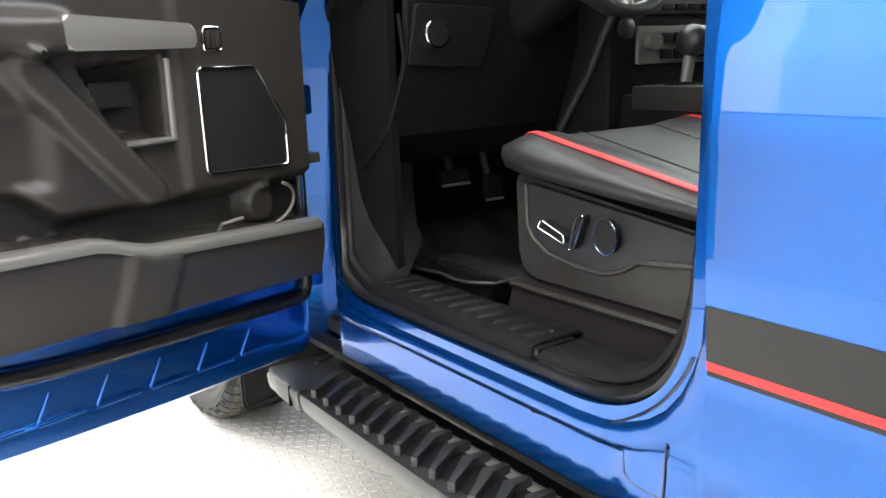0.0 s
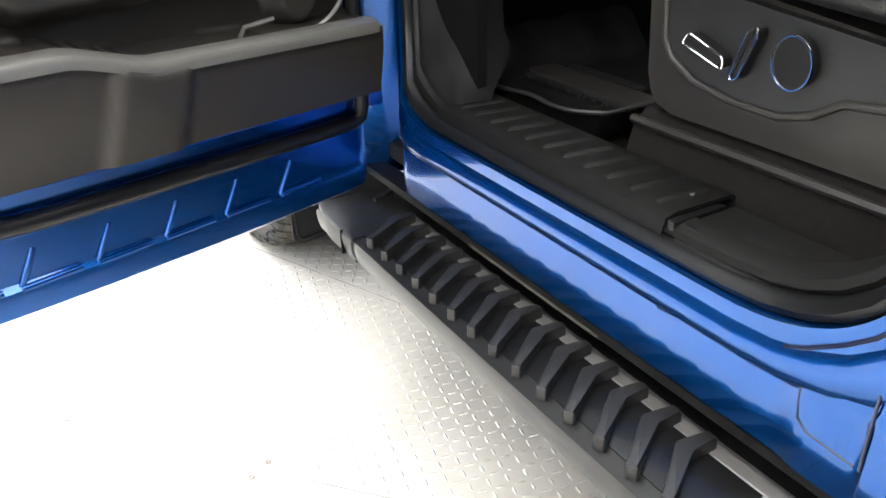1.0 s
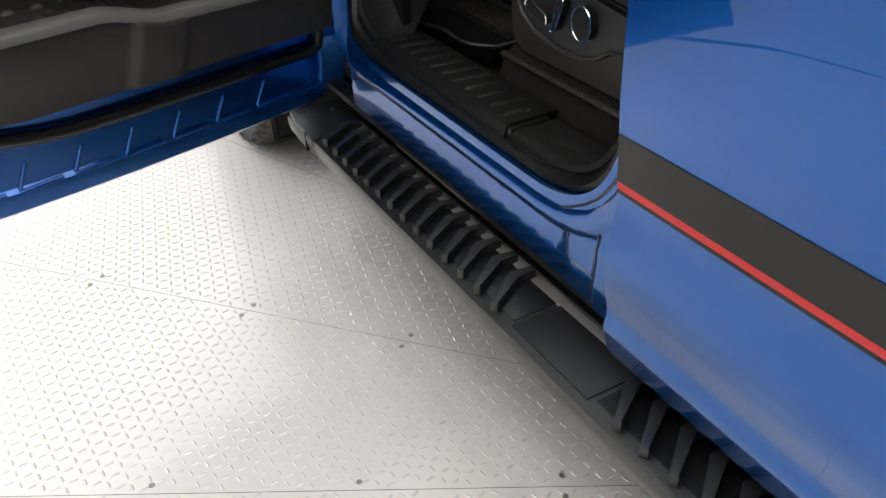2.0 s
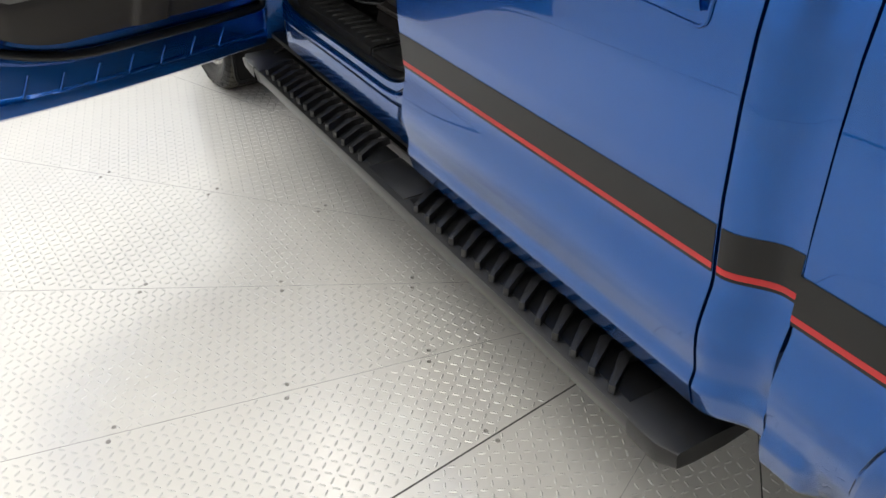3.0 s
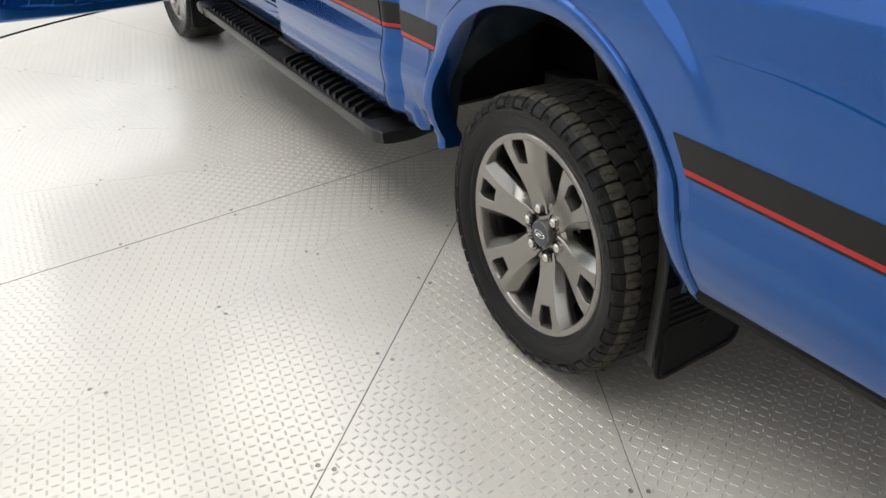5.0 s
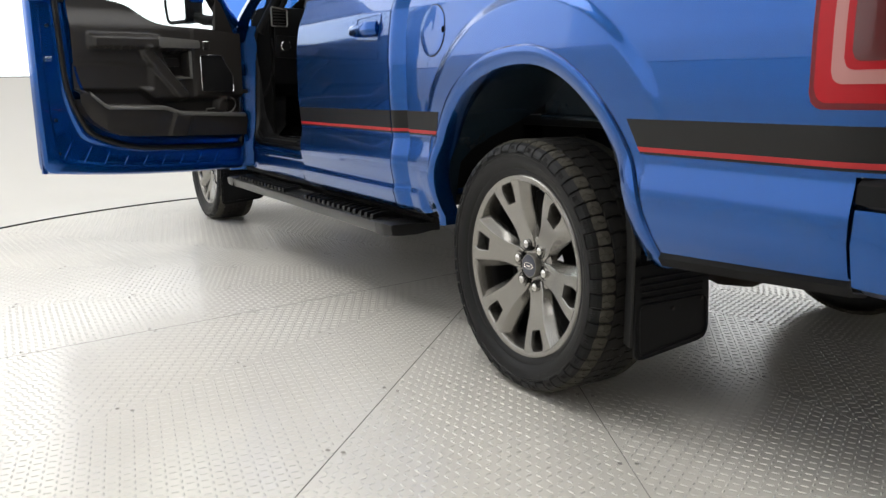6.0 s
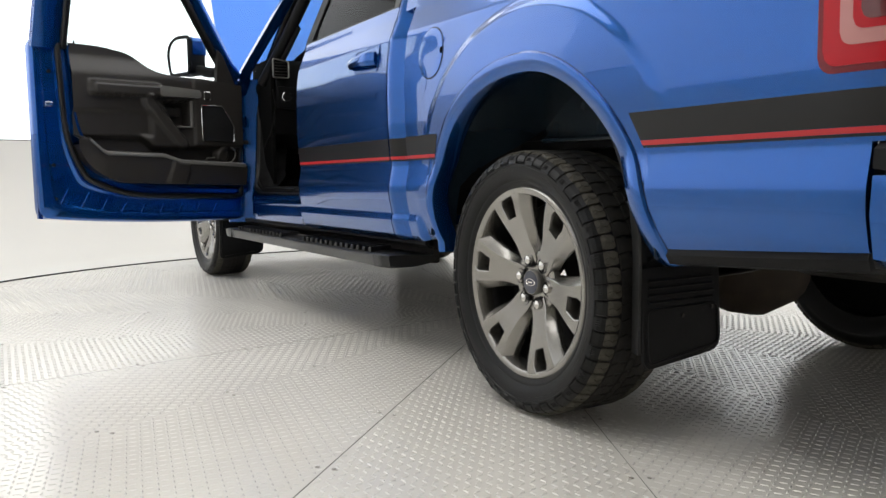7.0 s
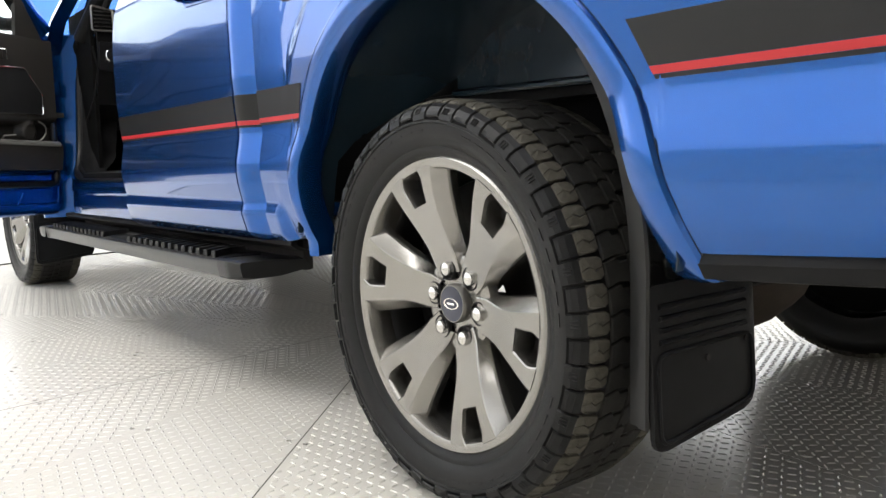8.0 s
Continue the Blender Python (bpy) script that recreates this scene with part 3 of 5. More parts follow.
def jamb(y, z):
    """How far the flank recedes towards the hinge pillar."""
    return 0.55 * max(0.0, y - 3.10) * (1 - smooth01((z - 1.32) / 0.2))


def frame_ring(name, stations, mat, parent, label=""):
    """A band round the opening: stations of (inset, depth inwards)."""
    rows = []
    for ins, deep in stations:
        rows.append([rk(belt_x(z) + deep + jamb(y, z), y, z) for y, z in opening(ins)])
    nr, nc = len(rows), len(rows[0])
    return obj(name, [p for r in rows for p in r], grid_faces(nr, nc, wrap=True), mat, parent, label, fix=False)


side_frame = frame_ring("cab_side_frame", [(-0.060, 0.002), (-0.050, -0.004), (-0.030, -0.003), (-0.018, 0.006), (-0.010, 0.022), (-0.002, 0.036), (0.0, 0.06)], "paint", truck, "blue painted door frame of the cab")
frame_ring("door_seal", [(-0.003, 0.030), (0.002, 0.016), (0.009, 0.013), (0.015, 0.020), (0.018, 0.034), (0.018, 0.05)], "rubber", truck, "black rubber door seal")
frame_ring("inner_frame_trim", [(0.018, 0.042), (0.023, 0.036), (0.031, 0.040), (0.036, 0.052), (0.038, 0.075)], "sill", truck, "dark plastic trim inside the door opening")
# the cab's flank round the lower half of the opening: rocker, hinge pillar and B pillar in one pressing
CORNER = [((1 - t) ** 2 * 2.965 + 2 * t * (1 - t) * 3.165 + t * t * 3.203, 0.652 + 0.196 * t * t) for t in np.linspace(0, 1, 24)]


def flank_top(y):
    if y <= 2.05 or y >= 3.29:
        return 1.38
    if y < 2.29:
        return 0.652 + 0.24 * (1 - math.sqrt((y - 2.05) / 0.24)) ** 2
    if y > 3.203:
        return 0.848 + (y - 3.203) / 0.193
    if y > 2.965:
        return float(np.interp(y, [c[0] for c in CORNER], [c[1] for c in CORNER]))
    return 0.652


def flank_x(y, z):
    x = np.interp(z, (0.488, 0.498, 0.54, 0.600, 0.64, 0.9, 1.4), (0.884, 0.896, 0.8985, 0.8945, 0.8955, 0.896, 0.893))
    x += 0.007 * smooth01((2.084 - y) / 0.008) * smooth01((0.690 - z) / 0.012)
    x += 0.006 * smooth01((2.170 - y) / 0.008) * smooth01((0.634 - z) / 0.012)
    return -float(x) + jamb(y, z)


cols = sorted(set([round(float(v), 4) for v in list(span(1.885, 2.05, 0.011)) + list(2.05 + 0.24 * np.linspace(0, 1, 20) ** 2) + list(span(2.29, 2.965, 0.05)) + [c[0] for c in CORNER] + [2.0501, 3.2899] + list(span(3.203, 3.36, 0.012))]))
rows = []
for y in cols:
    hi = flank_top(y)
    zz = list(np.linspace(0.488, 0.66 if hi > 0.66 else hi, 18)) + list(np.linspace(0.66 if hi > 0.66 else hi, hi, 12))[1:]
    rows.append([rk(flank_x(y, z), y, z) for z in zz])
shell("cab_flank", rows, (0.03, 0, 0), "paint", truck, "glossy blue rocker and pillars round the door opening")
# dark reflections along the pressed creases, put in as navy tubes
for line, thick in (([(2.385, 0.590), (2.32, 0.597), (2.26, 0.611), (2.21, 0.628), (2.17, 0.648), (2.13, 0.674), (2.10, 0.699), (2.075, 0.730), (2.055, 0.762), (2.045, 0.787)], 0.0030),
                       ([(2.166, 0.620), (2.164, 0.590), (2.160, 0.566), (2.146, 0.556), (2.088, 0.552)], 0.0015), ([(2.080, 0.683), (2.079, 0.62), (2.078, 0.556)], 0.0020),
                       ([(2.150, 0.634), (2.115, 0.654), (2.080, 0.684), (2.045, 0.722)], 0.0018)):
    tube("crease_shade_line", [rk(flank_x(y, z), y, z) for y, z in line], thick, "deep_navy", truck, n=6)
box("rocker_inner", (-0.80, 0.90, 0.385), (-0.765, 3.30, 0.53), "under", truck, "dark underbody behind the running board", 0.01, rk)
rows = [[rk(x, y, z) for x, z in ((-0.83, 0.455), (-0.872, 0.462), (-0.892, 0.476), (-0.890, 0.490), (-0.868, 0.494))] for y in span(0.80, 3.33, 0.05)]
rocker_trim = shell("rocker_trim", rows, (0.02, 0, 0.0), "black", truck, "rough black plastic strip under the rocker panel")
rows = [[rk(x, y, z) for x, z in ((-0.875, 0.49), (-0.905, 0.53), (-0.905, 0.66))] for y in span(0.80, 1.93, 0.1)]
shell("rear_rocker", rows, (0.03, 0, 0), "black", truck)
rows = [[rk(-0.985 + 0.205 * t, 3.335 - 0.075 * t, z) for t in np.linspace(0, 1, 9)] for z in np.linspace(0.47, 1.40, 24)]
shell("hinge_face", rows, (0, 0.02, 0), "paint", truck, "blue hinge face of the front pillar")
# door hinges
for z in (0.70, 1.12):
    box("door_hinge", (-0.985, 3.165, z - 0.035), (-0.90, 3.215, z + 0.035), "paint", truck, "blue door hinge", 0.008, rk)
    tube("hinge_pin", [rk(-0.965, 3.185, z - 0.055), rk(-0.965, 3.185, z + 0.055)], 0.011, "paint", truck)
for z in (0.985,):
    tube("hinge_bolt", [rk(-0.903, 3.155, z), rk(-0.920, 3.155, z)], 0.011, "under", truck, n=6)
    box("check_strap", (-1.0, 3.14, z - 0.012), (-0.90, 3.17, z + 0.012), "under", truck, "dark steel door check strap", 0.004, rk)

def flank(y, z, extra=0.0):
    return rk(-(0.93 - 0.40 * max(0, z - SILL) + extra), y, z)


# window frames, roof and glass (both flanks)
for side in (-1, 1):
    def fl(y, z, e=0.0):
        p = flank(y, z, e)
        return Vector((side * -p.x, p.y, p.z))
    def bar(nm, a, b, wid, mat, deep=0.03, e=0.0):
        rows = []
        for t in np.linspace(0, 1, 9):
            y, z = a[0] + (b[0] - a[0]) * t, a[1] + (b[1] - a[1]) * t
            d = Vector((b[0] - a[0], b[1] - a[1])).normalized()
            rows.append([fl(y + d.y * q * wid, z - d.x * q * wid, e) for q in (-0.5, -0.4, 0.4, 0.5)])
        return shell(nm, rows, (-side * deep, 0, 0), mat, truck)
    bar("a_pillar", (3.315, 1.31), (2.735, 1.89), 0.05, "paint", 0.07, 0.0)
    bar("roof_rail", (2.80, 1.90), (0.80, 1.90), 0.07, "paint", 0.10)
    bar("b_pillar_post", (1.99, 1.40), (1.93, 1.88), 0.09, "black", 0.05, -0.01)
    bar("c_pillar", (0.84, 1.40), (0.86, 1.90), 0.13, "paint", 0.05)
    bar("rear_door_frame", (1.90, SILL - 0.005), (0.92, SILL - 0.005), 0.022, "rubber", 0.045, 0.004)
    bar("rear_door_post", (0.95, 1.42), (0.97, 1.87), 0.05, "rubber", 0.03, 0.003)
    rows = [[fl(y, z, -0.018) for z in span(1.40, 1.87, 0.1)] for y in span(0.96, 1.92, 0.2)]
    g = shell("rear_side_window", rows, (-side * 0.005, 0, 0), "tint", truck, "dark tinted rear side window")
    if side > 0:
        rows = [[fl(y, z, -0.018) for z in span(1.40, 1.87 if y < 2.75 else max(1.41, 1.87 - (y - 2.75) * 0.95), 0.1 if y < 2.75 else 0.1)][:5] for y in span(1.97, 2.75, 0.2)]
        shell("passenger_window", rows, (-side * 0.005, 0, 0), "glass", truck, "clear side window")
rows = [[rk(x, y, 1.925 + 0.05 * (1 - (x / 0.75) ** 2) - 0.02 * ((y - 1.8) / 1.0) ** 2) for x in span(-0.755, 0.755, 0.1)] for y in span(0.78, 2.82, 0.15)]
shell("roof", rows, (0, 0, -0.04), "paint", truck, "blue roof panel")
rows = [[rk(x * (0.85 - 0.16 * t), 3.42 - 0.68 * t - 0.05 * abs(x) ** 2, 1.31 + 0.61 * t) for x in np.linspace(-1, 1, 11)] for t in np.linspace(0, 1, 7)]
shell("windshield", rows, (0, 0.004, 0.004), "shield", truck, "clear laminated windshield")
rows = [[rk(x, 0.80, z) for x in span(-0.75, 0.75, 0.25)] for z in span(1.42, 1.90, 0.12)]
shell("rear_window", rows, (0, 0.006, 0), "tint", truck, "dark tinted rear window")
rows = [[rk(x, 0.80, z) for x in span(-0.92, 0.92, 0.2)] for z in span(0.55, 1.42, 0.2)]
shell("cab_back_panel", rows, (0, 0.02, 0), "paint", truck)
# hood raised on its hinges, cowl, nose
rows = []
for t in np.linspace(0, 1, 9):
    y, z = 3.52 + 0.52 * t, 1.34 + 1.02 * t
    rows.append([rk(x * (0.93 - 0.03 * t), y + 0.03 * abs(x) ** 3 - 0.02 * (1 - t) * t, z + 0.035 * (abs(abs(x) - 0.5) < 0.1)) for x in np.linspace(-1, 1, 21)])
shell("hood", rows, (0, 0.035, 0.012), "paint", truck, "raised blue hood")
box("cowl", (-0.85, 3.36, 1.24), (0.85, 3.56, 1.30), "black", truck, "black plastic cowl below the windshield", 0.015, rk)
box("engine_cover", (-0.55, 3.6, 0.80), (0.55, 4.4, 1.15), "black", truck, "black engine under the open hood", 0.05, rk)
box("grille", (-0.80, 4.84, 0.72), (0.80, 4.92, 1.22), "black", truck, "dark front grille", 0.03, rk)
box("front_bumper", (-0.93, 4.80, 0.48), (0.93, 5.03, 0.72), "paint", truck, "blue front bumper", 0.05, rk)
# frame rails, axle and spare parts under the floor
for side in (-1, 1):
    box("frame_rail", (side * 0.47 - 0.04, -1.25, 0.50), (side * 0.47 + 0.04, 4.4, 0.66), "under", truck, "dark steel frame rail", 0.01, rk)
    rows = [[rk(side * 0.56 + q * 0.03, y, 0.40 + 0.12 * ((y - 0.0) / 0.7) ** 2 + h) for q, h in ((-1, 0), (1, 0), (1, 0.05), (-1, 0.05))] for y in span(-0.7, 0.72, 0.1)]
    shell("leaf_spring", rows, (0, 0, 0.004), "under", truck, "dark steel leaf spring")
    tube("shock_absorber", [rk(side * 0.50, 0.12, 0.33), rk(side * 0.50, 0.32, 0.80)], 0.03, "under", truck, "shock absorber")
ax = [(0.045, -0.70), (0.05, -0.30), (0.06, -0.14), (0.15, -0.05), (0.175, 0.08), (0.15, 0.22), (0.06, 0.30), (0.05, 0.40), (0.045, 0.70)]
lathe("rear_axle", ax, 20, lambda h, c, s: Vector((h, c, 0.40 + s * 1.05 - 0.01)), "rust", truck, "rusty rear axle with its differential housing")
box("spare_tray", (-0.40, -1.15, 0.44), (0.40, -0.45, 0.60), "under", truck, "", 0.08, rk)
box("cab_floor_pan", (-0.84, 0.82, 0.50), (0.84, 3.35, 0.54), "under", truck, "", 0.01, rk)
tube("exhaust_pipe", [rk(0.42, 3.0, 0.45), rk(0.45, 0.9, 0.45), rk(0.52, 0.3, 0.62), rk(0.55, -0.4, 0.58), rk(0.72, -1.0, 0.50)], 0.035, "rust", truck, "rusty exhaust pipe", n=12)


# ---- wheels ----
WHEEL_X, WHEEL_R = 0.862, 0.4115
RIM = 1.085


def wheel_parts():
    """One wheel about its middle, its outer face towards -x."""
    at = lambda h, c, s: Vector((h, c * RIM, s * RIM))

    def out_r(r):
        return 0.279 * RIM + (r - 0.279) * (0.412 - 0.279 * RIM) / (0.4075 - 0.279)

    def on_tyre(h, c, s):
        r = math.hypot(c, s)
        k = out_r(r) / r
        return Vector((h, c * k, s * k))

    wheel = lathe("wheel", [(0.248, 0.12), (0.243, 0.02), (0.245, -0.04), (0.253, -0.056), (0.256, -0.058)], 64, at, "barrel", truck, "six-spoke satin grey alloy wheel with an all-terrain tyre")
    lathe("rim_lip", [(0.2535, -0.055), (0.2545, -0.106), (0.258, -0.114), (0.266, -0.1180), (0.274, -0.1190), (0.278, -0.1155), (0.279, -0.104)], 72, at, "alloy", wheel)
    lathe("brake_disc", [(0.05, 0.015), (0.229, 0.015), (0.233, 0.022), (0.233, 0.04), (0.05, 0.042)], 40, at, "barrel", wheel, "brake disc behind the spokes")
    # added black disc: shade behind the spokes, closes the view through
    lathe("spoke_shade_backing", [(0.04, 0.055), (0.2445, 0.055), (0.2445, 0.065), (0.04, 0.065)], 32, at, "void", wheel)
    lathe("tyre", [(0.262, -0.098), (0.276, -0.114), (0.284, -0.121), (0.296, -0.125), (0.300, -0.125), (0.303, -0.128), (0.330, -0.138), (0.352, -0.139), (0.354, -0.142), (0.360, -0.142), (0.363, -0.138), (0.378, -0.133), (0.390, -0.120),
                   (0.401, -0.100), (0.4035, 0.0), (0.401, 0.10), (0.388, 0.122), (0.360, 0.137), (0.330, 0.136), (0.280, 0.115), (0.250, 0.11)], 96, on_tyre, "tyre", wheel, "black all-terrain tyre")
    lathe("tread_base", [(0.3985, -0.108), (0.4030, -0.09), (0.4036, 0.0), (0.4030, 0.09), (0.3985, 0.108)], 96, on_tyre, "tyre", wheel)
    # tread blocks: rows of moulded lugs with zigzag cuts
    N = 56
    p = 2 * math.pi / N

    def lug(store, outline, r0, r1, inset=0.0022, drop=None):
        """A block from its outline (x, angle): side faces, a bevelled edge and a top."""
        v, f = store
        n, k = len(outline), len(store[0])
        mx, ma = sum(q[0] for q in outline) / n, sum(q[1] for q in outline) / n
        for r, ins in ((r0, -0.0012), (r1 - 0.0016, 0.0), (r1, inset)):
            for x, a in outline:
                dx, da = x - mx, (a - ma) * 0.4
                d = math.hypot(dx, da) or 1.0
                fall = drop(x) if drop else 0.0
                xx, aa = x - dx / d * ins, a - da / d * ins / 0.4
                v.append((xx, (r - fall) * math.cos(aa), (r - fall) * math.sin(aa)))
        for s in range(2):
            for i in range(n):
                j = (i + 1) % n
                f.append((k + s * n + i, k + s * n + j, k + (s + 1) * n + j, k + (s + 1) * n + i))
        f.append(tuple(k + 2 * n + i for i in range(n)))

    edge_lugs, inner_lugs = ([], []), ([], [])
    for i in range(N):
        a = i * p
        j = random.uniform(-0.03, 0.03) * p
        for side, turn in ((-1, 0.0), (1, 0.45)):
            xo, xi = side * (0.124 if i % 2 else 0.121), side * 0.080
            b0, b1, mid = a + (0.05 + turn) * p, a + (0.915 + turn) * p, a + (0.50 + turn) * p + j
            xs = [xo + (xi - xo) * t for t in (0.0, 0.3, 0.6, 1.0)]
            zig = [mid + q * p for q in (0.06, -0.07, 0.09, -0.04)]
            g = 0.0014
            fall = lambda x: 0.010 * smooth01((abs(x) - 0.098) / 0.030) ** 2
            lug(edge_lugs, [(xo, b0 + 0.10 * p), (xo + (xi - xo) * 0.16, b0), (xi + (xo - xi) * 0.2, b0 + 0.02 * p), (xi, b0 + 0.14 * p)] + [(x, z - g) for x, z in list(zip(xs, zig))[::-1]], 0.392, 0.4088, 0.0020, fall)
            lug(edge_lugs, [(x, z + g) for x, z in zip(xs, zig)] + [(xi, b1 - 0.12 * p), (xi + (xo - xi) * 0.2, b1), (xo + (xi - xo) * 0.16, b1 + 0.02 * p), (xo, b1 - 0.08 * p)], 0.392, 0.4088, 0.0020, fall)
            # interlocking middle lugs
            m0, m1, m2 = side * 0.0755, side * 0.046, side * 0.0165
            q = a + (0.34 + turn) * p
            lug(inner_lugs, [(m0, q + 0.04 * p), (m1, q - 0.14 * p), (m1 * 0.8, q + 0.06 * p), (m2, q + 0.02 * p), (m2, q + 0.84 * p), (m1, q + 0.80 * p), (m1 * 1.15, q + 0.82 * p), (m0, q + 0.92 * p)], 0.399, 0.4093)
        q = a + 0.2 * p
        lug(inner_lugs, [(-0.013, q), (0.002, q - 0.12 * p), (0.013, q + 0.08 * p), (0.013, q + 0.90 * p), (-0.002, q + 0.80 * p), (-0.013, q + 0.88 * p)], 0.399, 0.4095)
    tagged(obj("shoulder_tread", [on_tyre(*q) for q in edge_lugs[0]], edge_lugs[1], "dusty", wheel, "dusty worn shoulder blocks with zigzag cuts", smooth=False), kind="stuff")
    tagged(obj("tread", [on_tyre(*q) for q in inner_lugs[0]], inner_lugs[1], "tread", wheel, "worn dark tread blocks", smooth=False), kind="stuff")
    # lugs that step over the shoulder onto the side wall, with short bars on every other one
    v, f = [], []
    for i in range(N):
        a = i * p + 0.06 * p
        long = i % 2
        k = len(v)
        for r, x in ((0.3985, -0.1225), (0.390, -0.1345), (0.378, -0.1418), (0.362 if long else 0.370, -0.1445)):
            for q in (0.04, 0.88):
                v.append((x, r * math.cos(a + q * p), r * math.sin(a + q * p)))
            for q in (0.0, 0.92):
                v.append((x + 0.0026, (r - 0.002) * math.cos(a + q * p), (r - 0.003) * math.sin(a + q * p)))
        for s in range(3):
            b = k + 4 * s
            f.extend([(b, b + 1, b + 5, b + 4), (b, b + 4, b + 6, b + 2), (b + 1, b + 3, b + 7, b + 5)])
        b = k + 12
        f.append((b, b + 1, b + 3, b + 2))
        if long:
            for q in (0.24, 0.38, 0.52):
                k = len(v)
                for r, x in ((0.388, -0.1372), (0.374, -0.1440)):
                    for dq, up in ((-0.035, 0.0), (0.0, 0.0016), (0.035, 0.0)):
                        v.append((x - up, r * math.cos(a + (q + dq) * p), r * math.sin(a + (q + dq) * p)))
                f.extend([(k, k + 1, k + 4, k + 3), (k + 1, k + 2, k + 5, k + 4), (k, k + 1, k + 2), (k + 3, k + 4, k + 5)])
    tagged(obj("shoulder_lug", [on_tyre(*q) for q in v], f, "tyre", wheel, smooth=False), kind="stuff")
    # raised blocks and bars on the side wall in place of lettering
    v, f = [], []
    for i in range(60):
        if i % 15 in (0, 1, 2, 7, 8):
            continue
        a0, a1 = 2 * math.pi * i / 60, 2 * math.pi * (i + 0.6) / 60
        k = len(v)
        for r, x in ((0.318, -0.1312), (0.339, -0.1385)):
            for a in (a0, a1):
                v.append((x - 0.0012, r * math.cos(a), r * math.sin(a)))
        for r, x in ((0.316, -0.128), (0.341, -0.136)):
            for a in (a0 - 0.004, a1 + 0.004):
                v.append((x + 0.002, r * math.cos(a), r * math.sin(a)))
        f.extend([(k, k + 1, k + 3, k + 2), (k, k + 4, k + 5, k + 1), (k + 2, k + 3, k + 7, k + 6), (k, k + 2, k + 6, k + 4), (k + 1, k + 5, k + 7, k + 3)])
    tagged(obj("sidewall_bar", [on_tyre(*q) for q in v], f, "tyre", wheel, smooth=False), kind="stuff")
    # six broad spokes, each forked at the rim
    def face_x(r):
        return -0.073 - 0.044 * smooth01((r - 0.04) / 0.22)

    def half(r):
        """Half the spoke's breadth, in metres along the circle."""
        return float(np.interp(r, (0.060, 0.09, 0.10, 0.12, 0.15, 0.20, 0.262), (0.031, 0.0425, 0.0442, 0.0480, 0.0568, 0.0745, 0.0955)))

    def bevel(r):
        return float(np.interp(r, (0.06, 0.10, 0.14, 0.20, 0.262), (0.004, 0.012, 0.020, 0.026, 0.026)))

    NOTCH = 0.195
    for k in range(6):
        mid = radians(10 + 60 * k)

        def pt(r, t, x):
            a = mid + t / r
            return Vector((x, RIM * r * math.cos(a), RIM * r * math.sin(a)))

        def flank_pts(r):
            h, x, bv = half(r), face_x(r), bevel(r)
            return [(-h - 0.001, x + 0.046), (-h, x + 0.029), (-h + 0.0022, x + 0.024), (-h + bv - 0.0025, x + 0.0022), (-h + bv, x + 0.0003), (-h + bv + 0.003, x)]

        rs = [0.060, 0.075, 0.090, 0.095, 0.100, 0.108, 0.118, 0.130, 0.150, 0.170, 0.188, NOTCH - 0.003, NOTCH]
        v, f = [], []
        for r in rs:
            left = flank_pts(r)
            x = face_x(r)
            inn = 0.0225 * min(1.0, half(r) / 0.060) - 0.004 * (r < 0.1)
            v += [pt(r, t, q) for t, q in left + [(-inn, x), (inn, x)] + [(-t, q) for t, q in left[::-1]]]
        f = grid_faces(len(rs), 14)
        for sgn in (-1, 1):
            base = len(v)
            for r in np.linspace(NOTCH, 0.262, 7):
                u = (r - NOTCH) / (0.262 - NOTCH)
                g = 0.0185 + 0.0105 * min(1.0, u * 1.5) - 0.007 * smooth01((u - 0.72) / 0.28)
                x = face_x(r)
                row = flank_pts(r) + [(-g - 0.004, x), (-g - 0.0012, x + 0.0016), (-g + 0.001, x + 0.010), (-g + 0.002, x + 0.046)]
                v += [pt(r, -t if sgn > 0 else t, q) for t, q in row]
            f += grid_faces(7, 10, base)
        # sloping end wall of the window in the spoke
        x, b = face_x(NOTCH), len(v)
        for dr, dx in ((0.0, 0.0016), (0.0025, 0.010), (0.006, 0.030), (0.008, 0.046)):
            v += [pt(NOTCH + dr, t, x + dx) for t in (-0.0185, 0.0, 0.0185)]
        f += grid_faces(4, 3, b)
        obj("spoke", v, f, "alloy", wheel, sharp=14)
    hub = lambda h, c, q: at(h + 0.011, c, q)
    lathe("hub_face", [(0.0, -0.080), (0.04, -0.080), (0.050, -0.078), (0.064, -0.078), (0.080, -0.082), (0.092, -0.078), (0.098, -0.06)], 48, hub, "alloy", wheel)
    for k in range(6):
        a = radians(10 + 60 * k)
        c = Vector((0, 0.0675 * math.cos(a), 0.0675 * math.sin(a)))
        # dark dish carries the shade of the recess round the nut
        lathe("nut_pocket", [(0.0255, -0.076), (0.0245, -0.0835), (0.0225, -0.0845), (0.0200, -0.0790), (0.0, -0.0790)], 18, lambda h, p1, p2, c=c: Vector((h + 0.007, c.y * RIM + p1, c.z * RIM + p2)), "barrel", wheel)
        lathe("lug_nut", [(0.0122, -0.066), (0.0122, -0.086), (0.0105, -0.094), (0.006, -0.098), (0.0, -0.0988)], 12, lambda h, p1, p2, c=c: Vector((h + 0.010, c.y * RIM + p1 * 1.28, c.z * RIM + p2 * 1.28)), "nut", wheel, "bright steel lug nut")
    cap = lathe("centre_cap", [(0.038, -0.074), (0.038, -0.092), (0.035, -0.0985), (0.0335, -0.0985)], 40, hub, "satin", wheel, "dark centre cap with a pale oval mark")
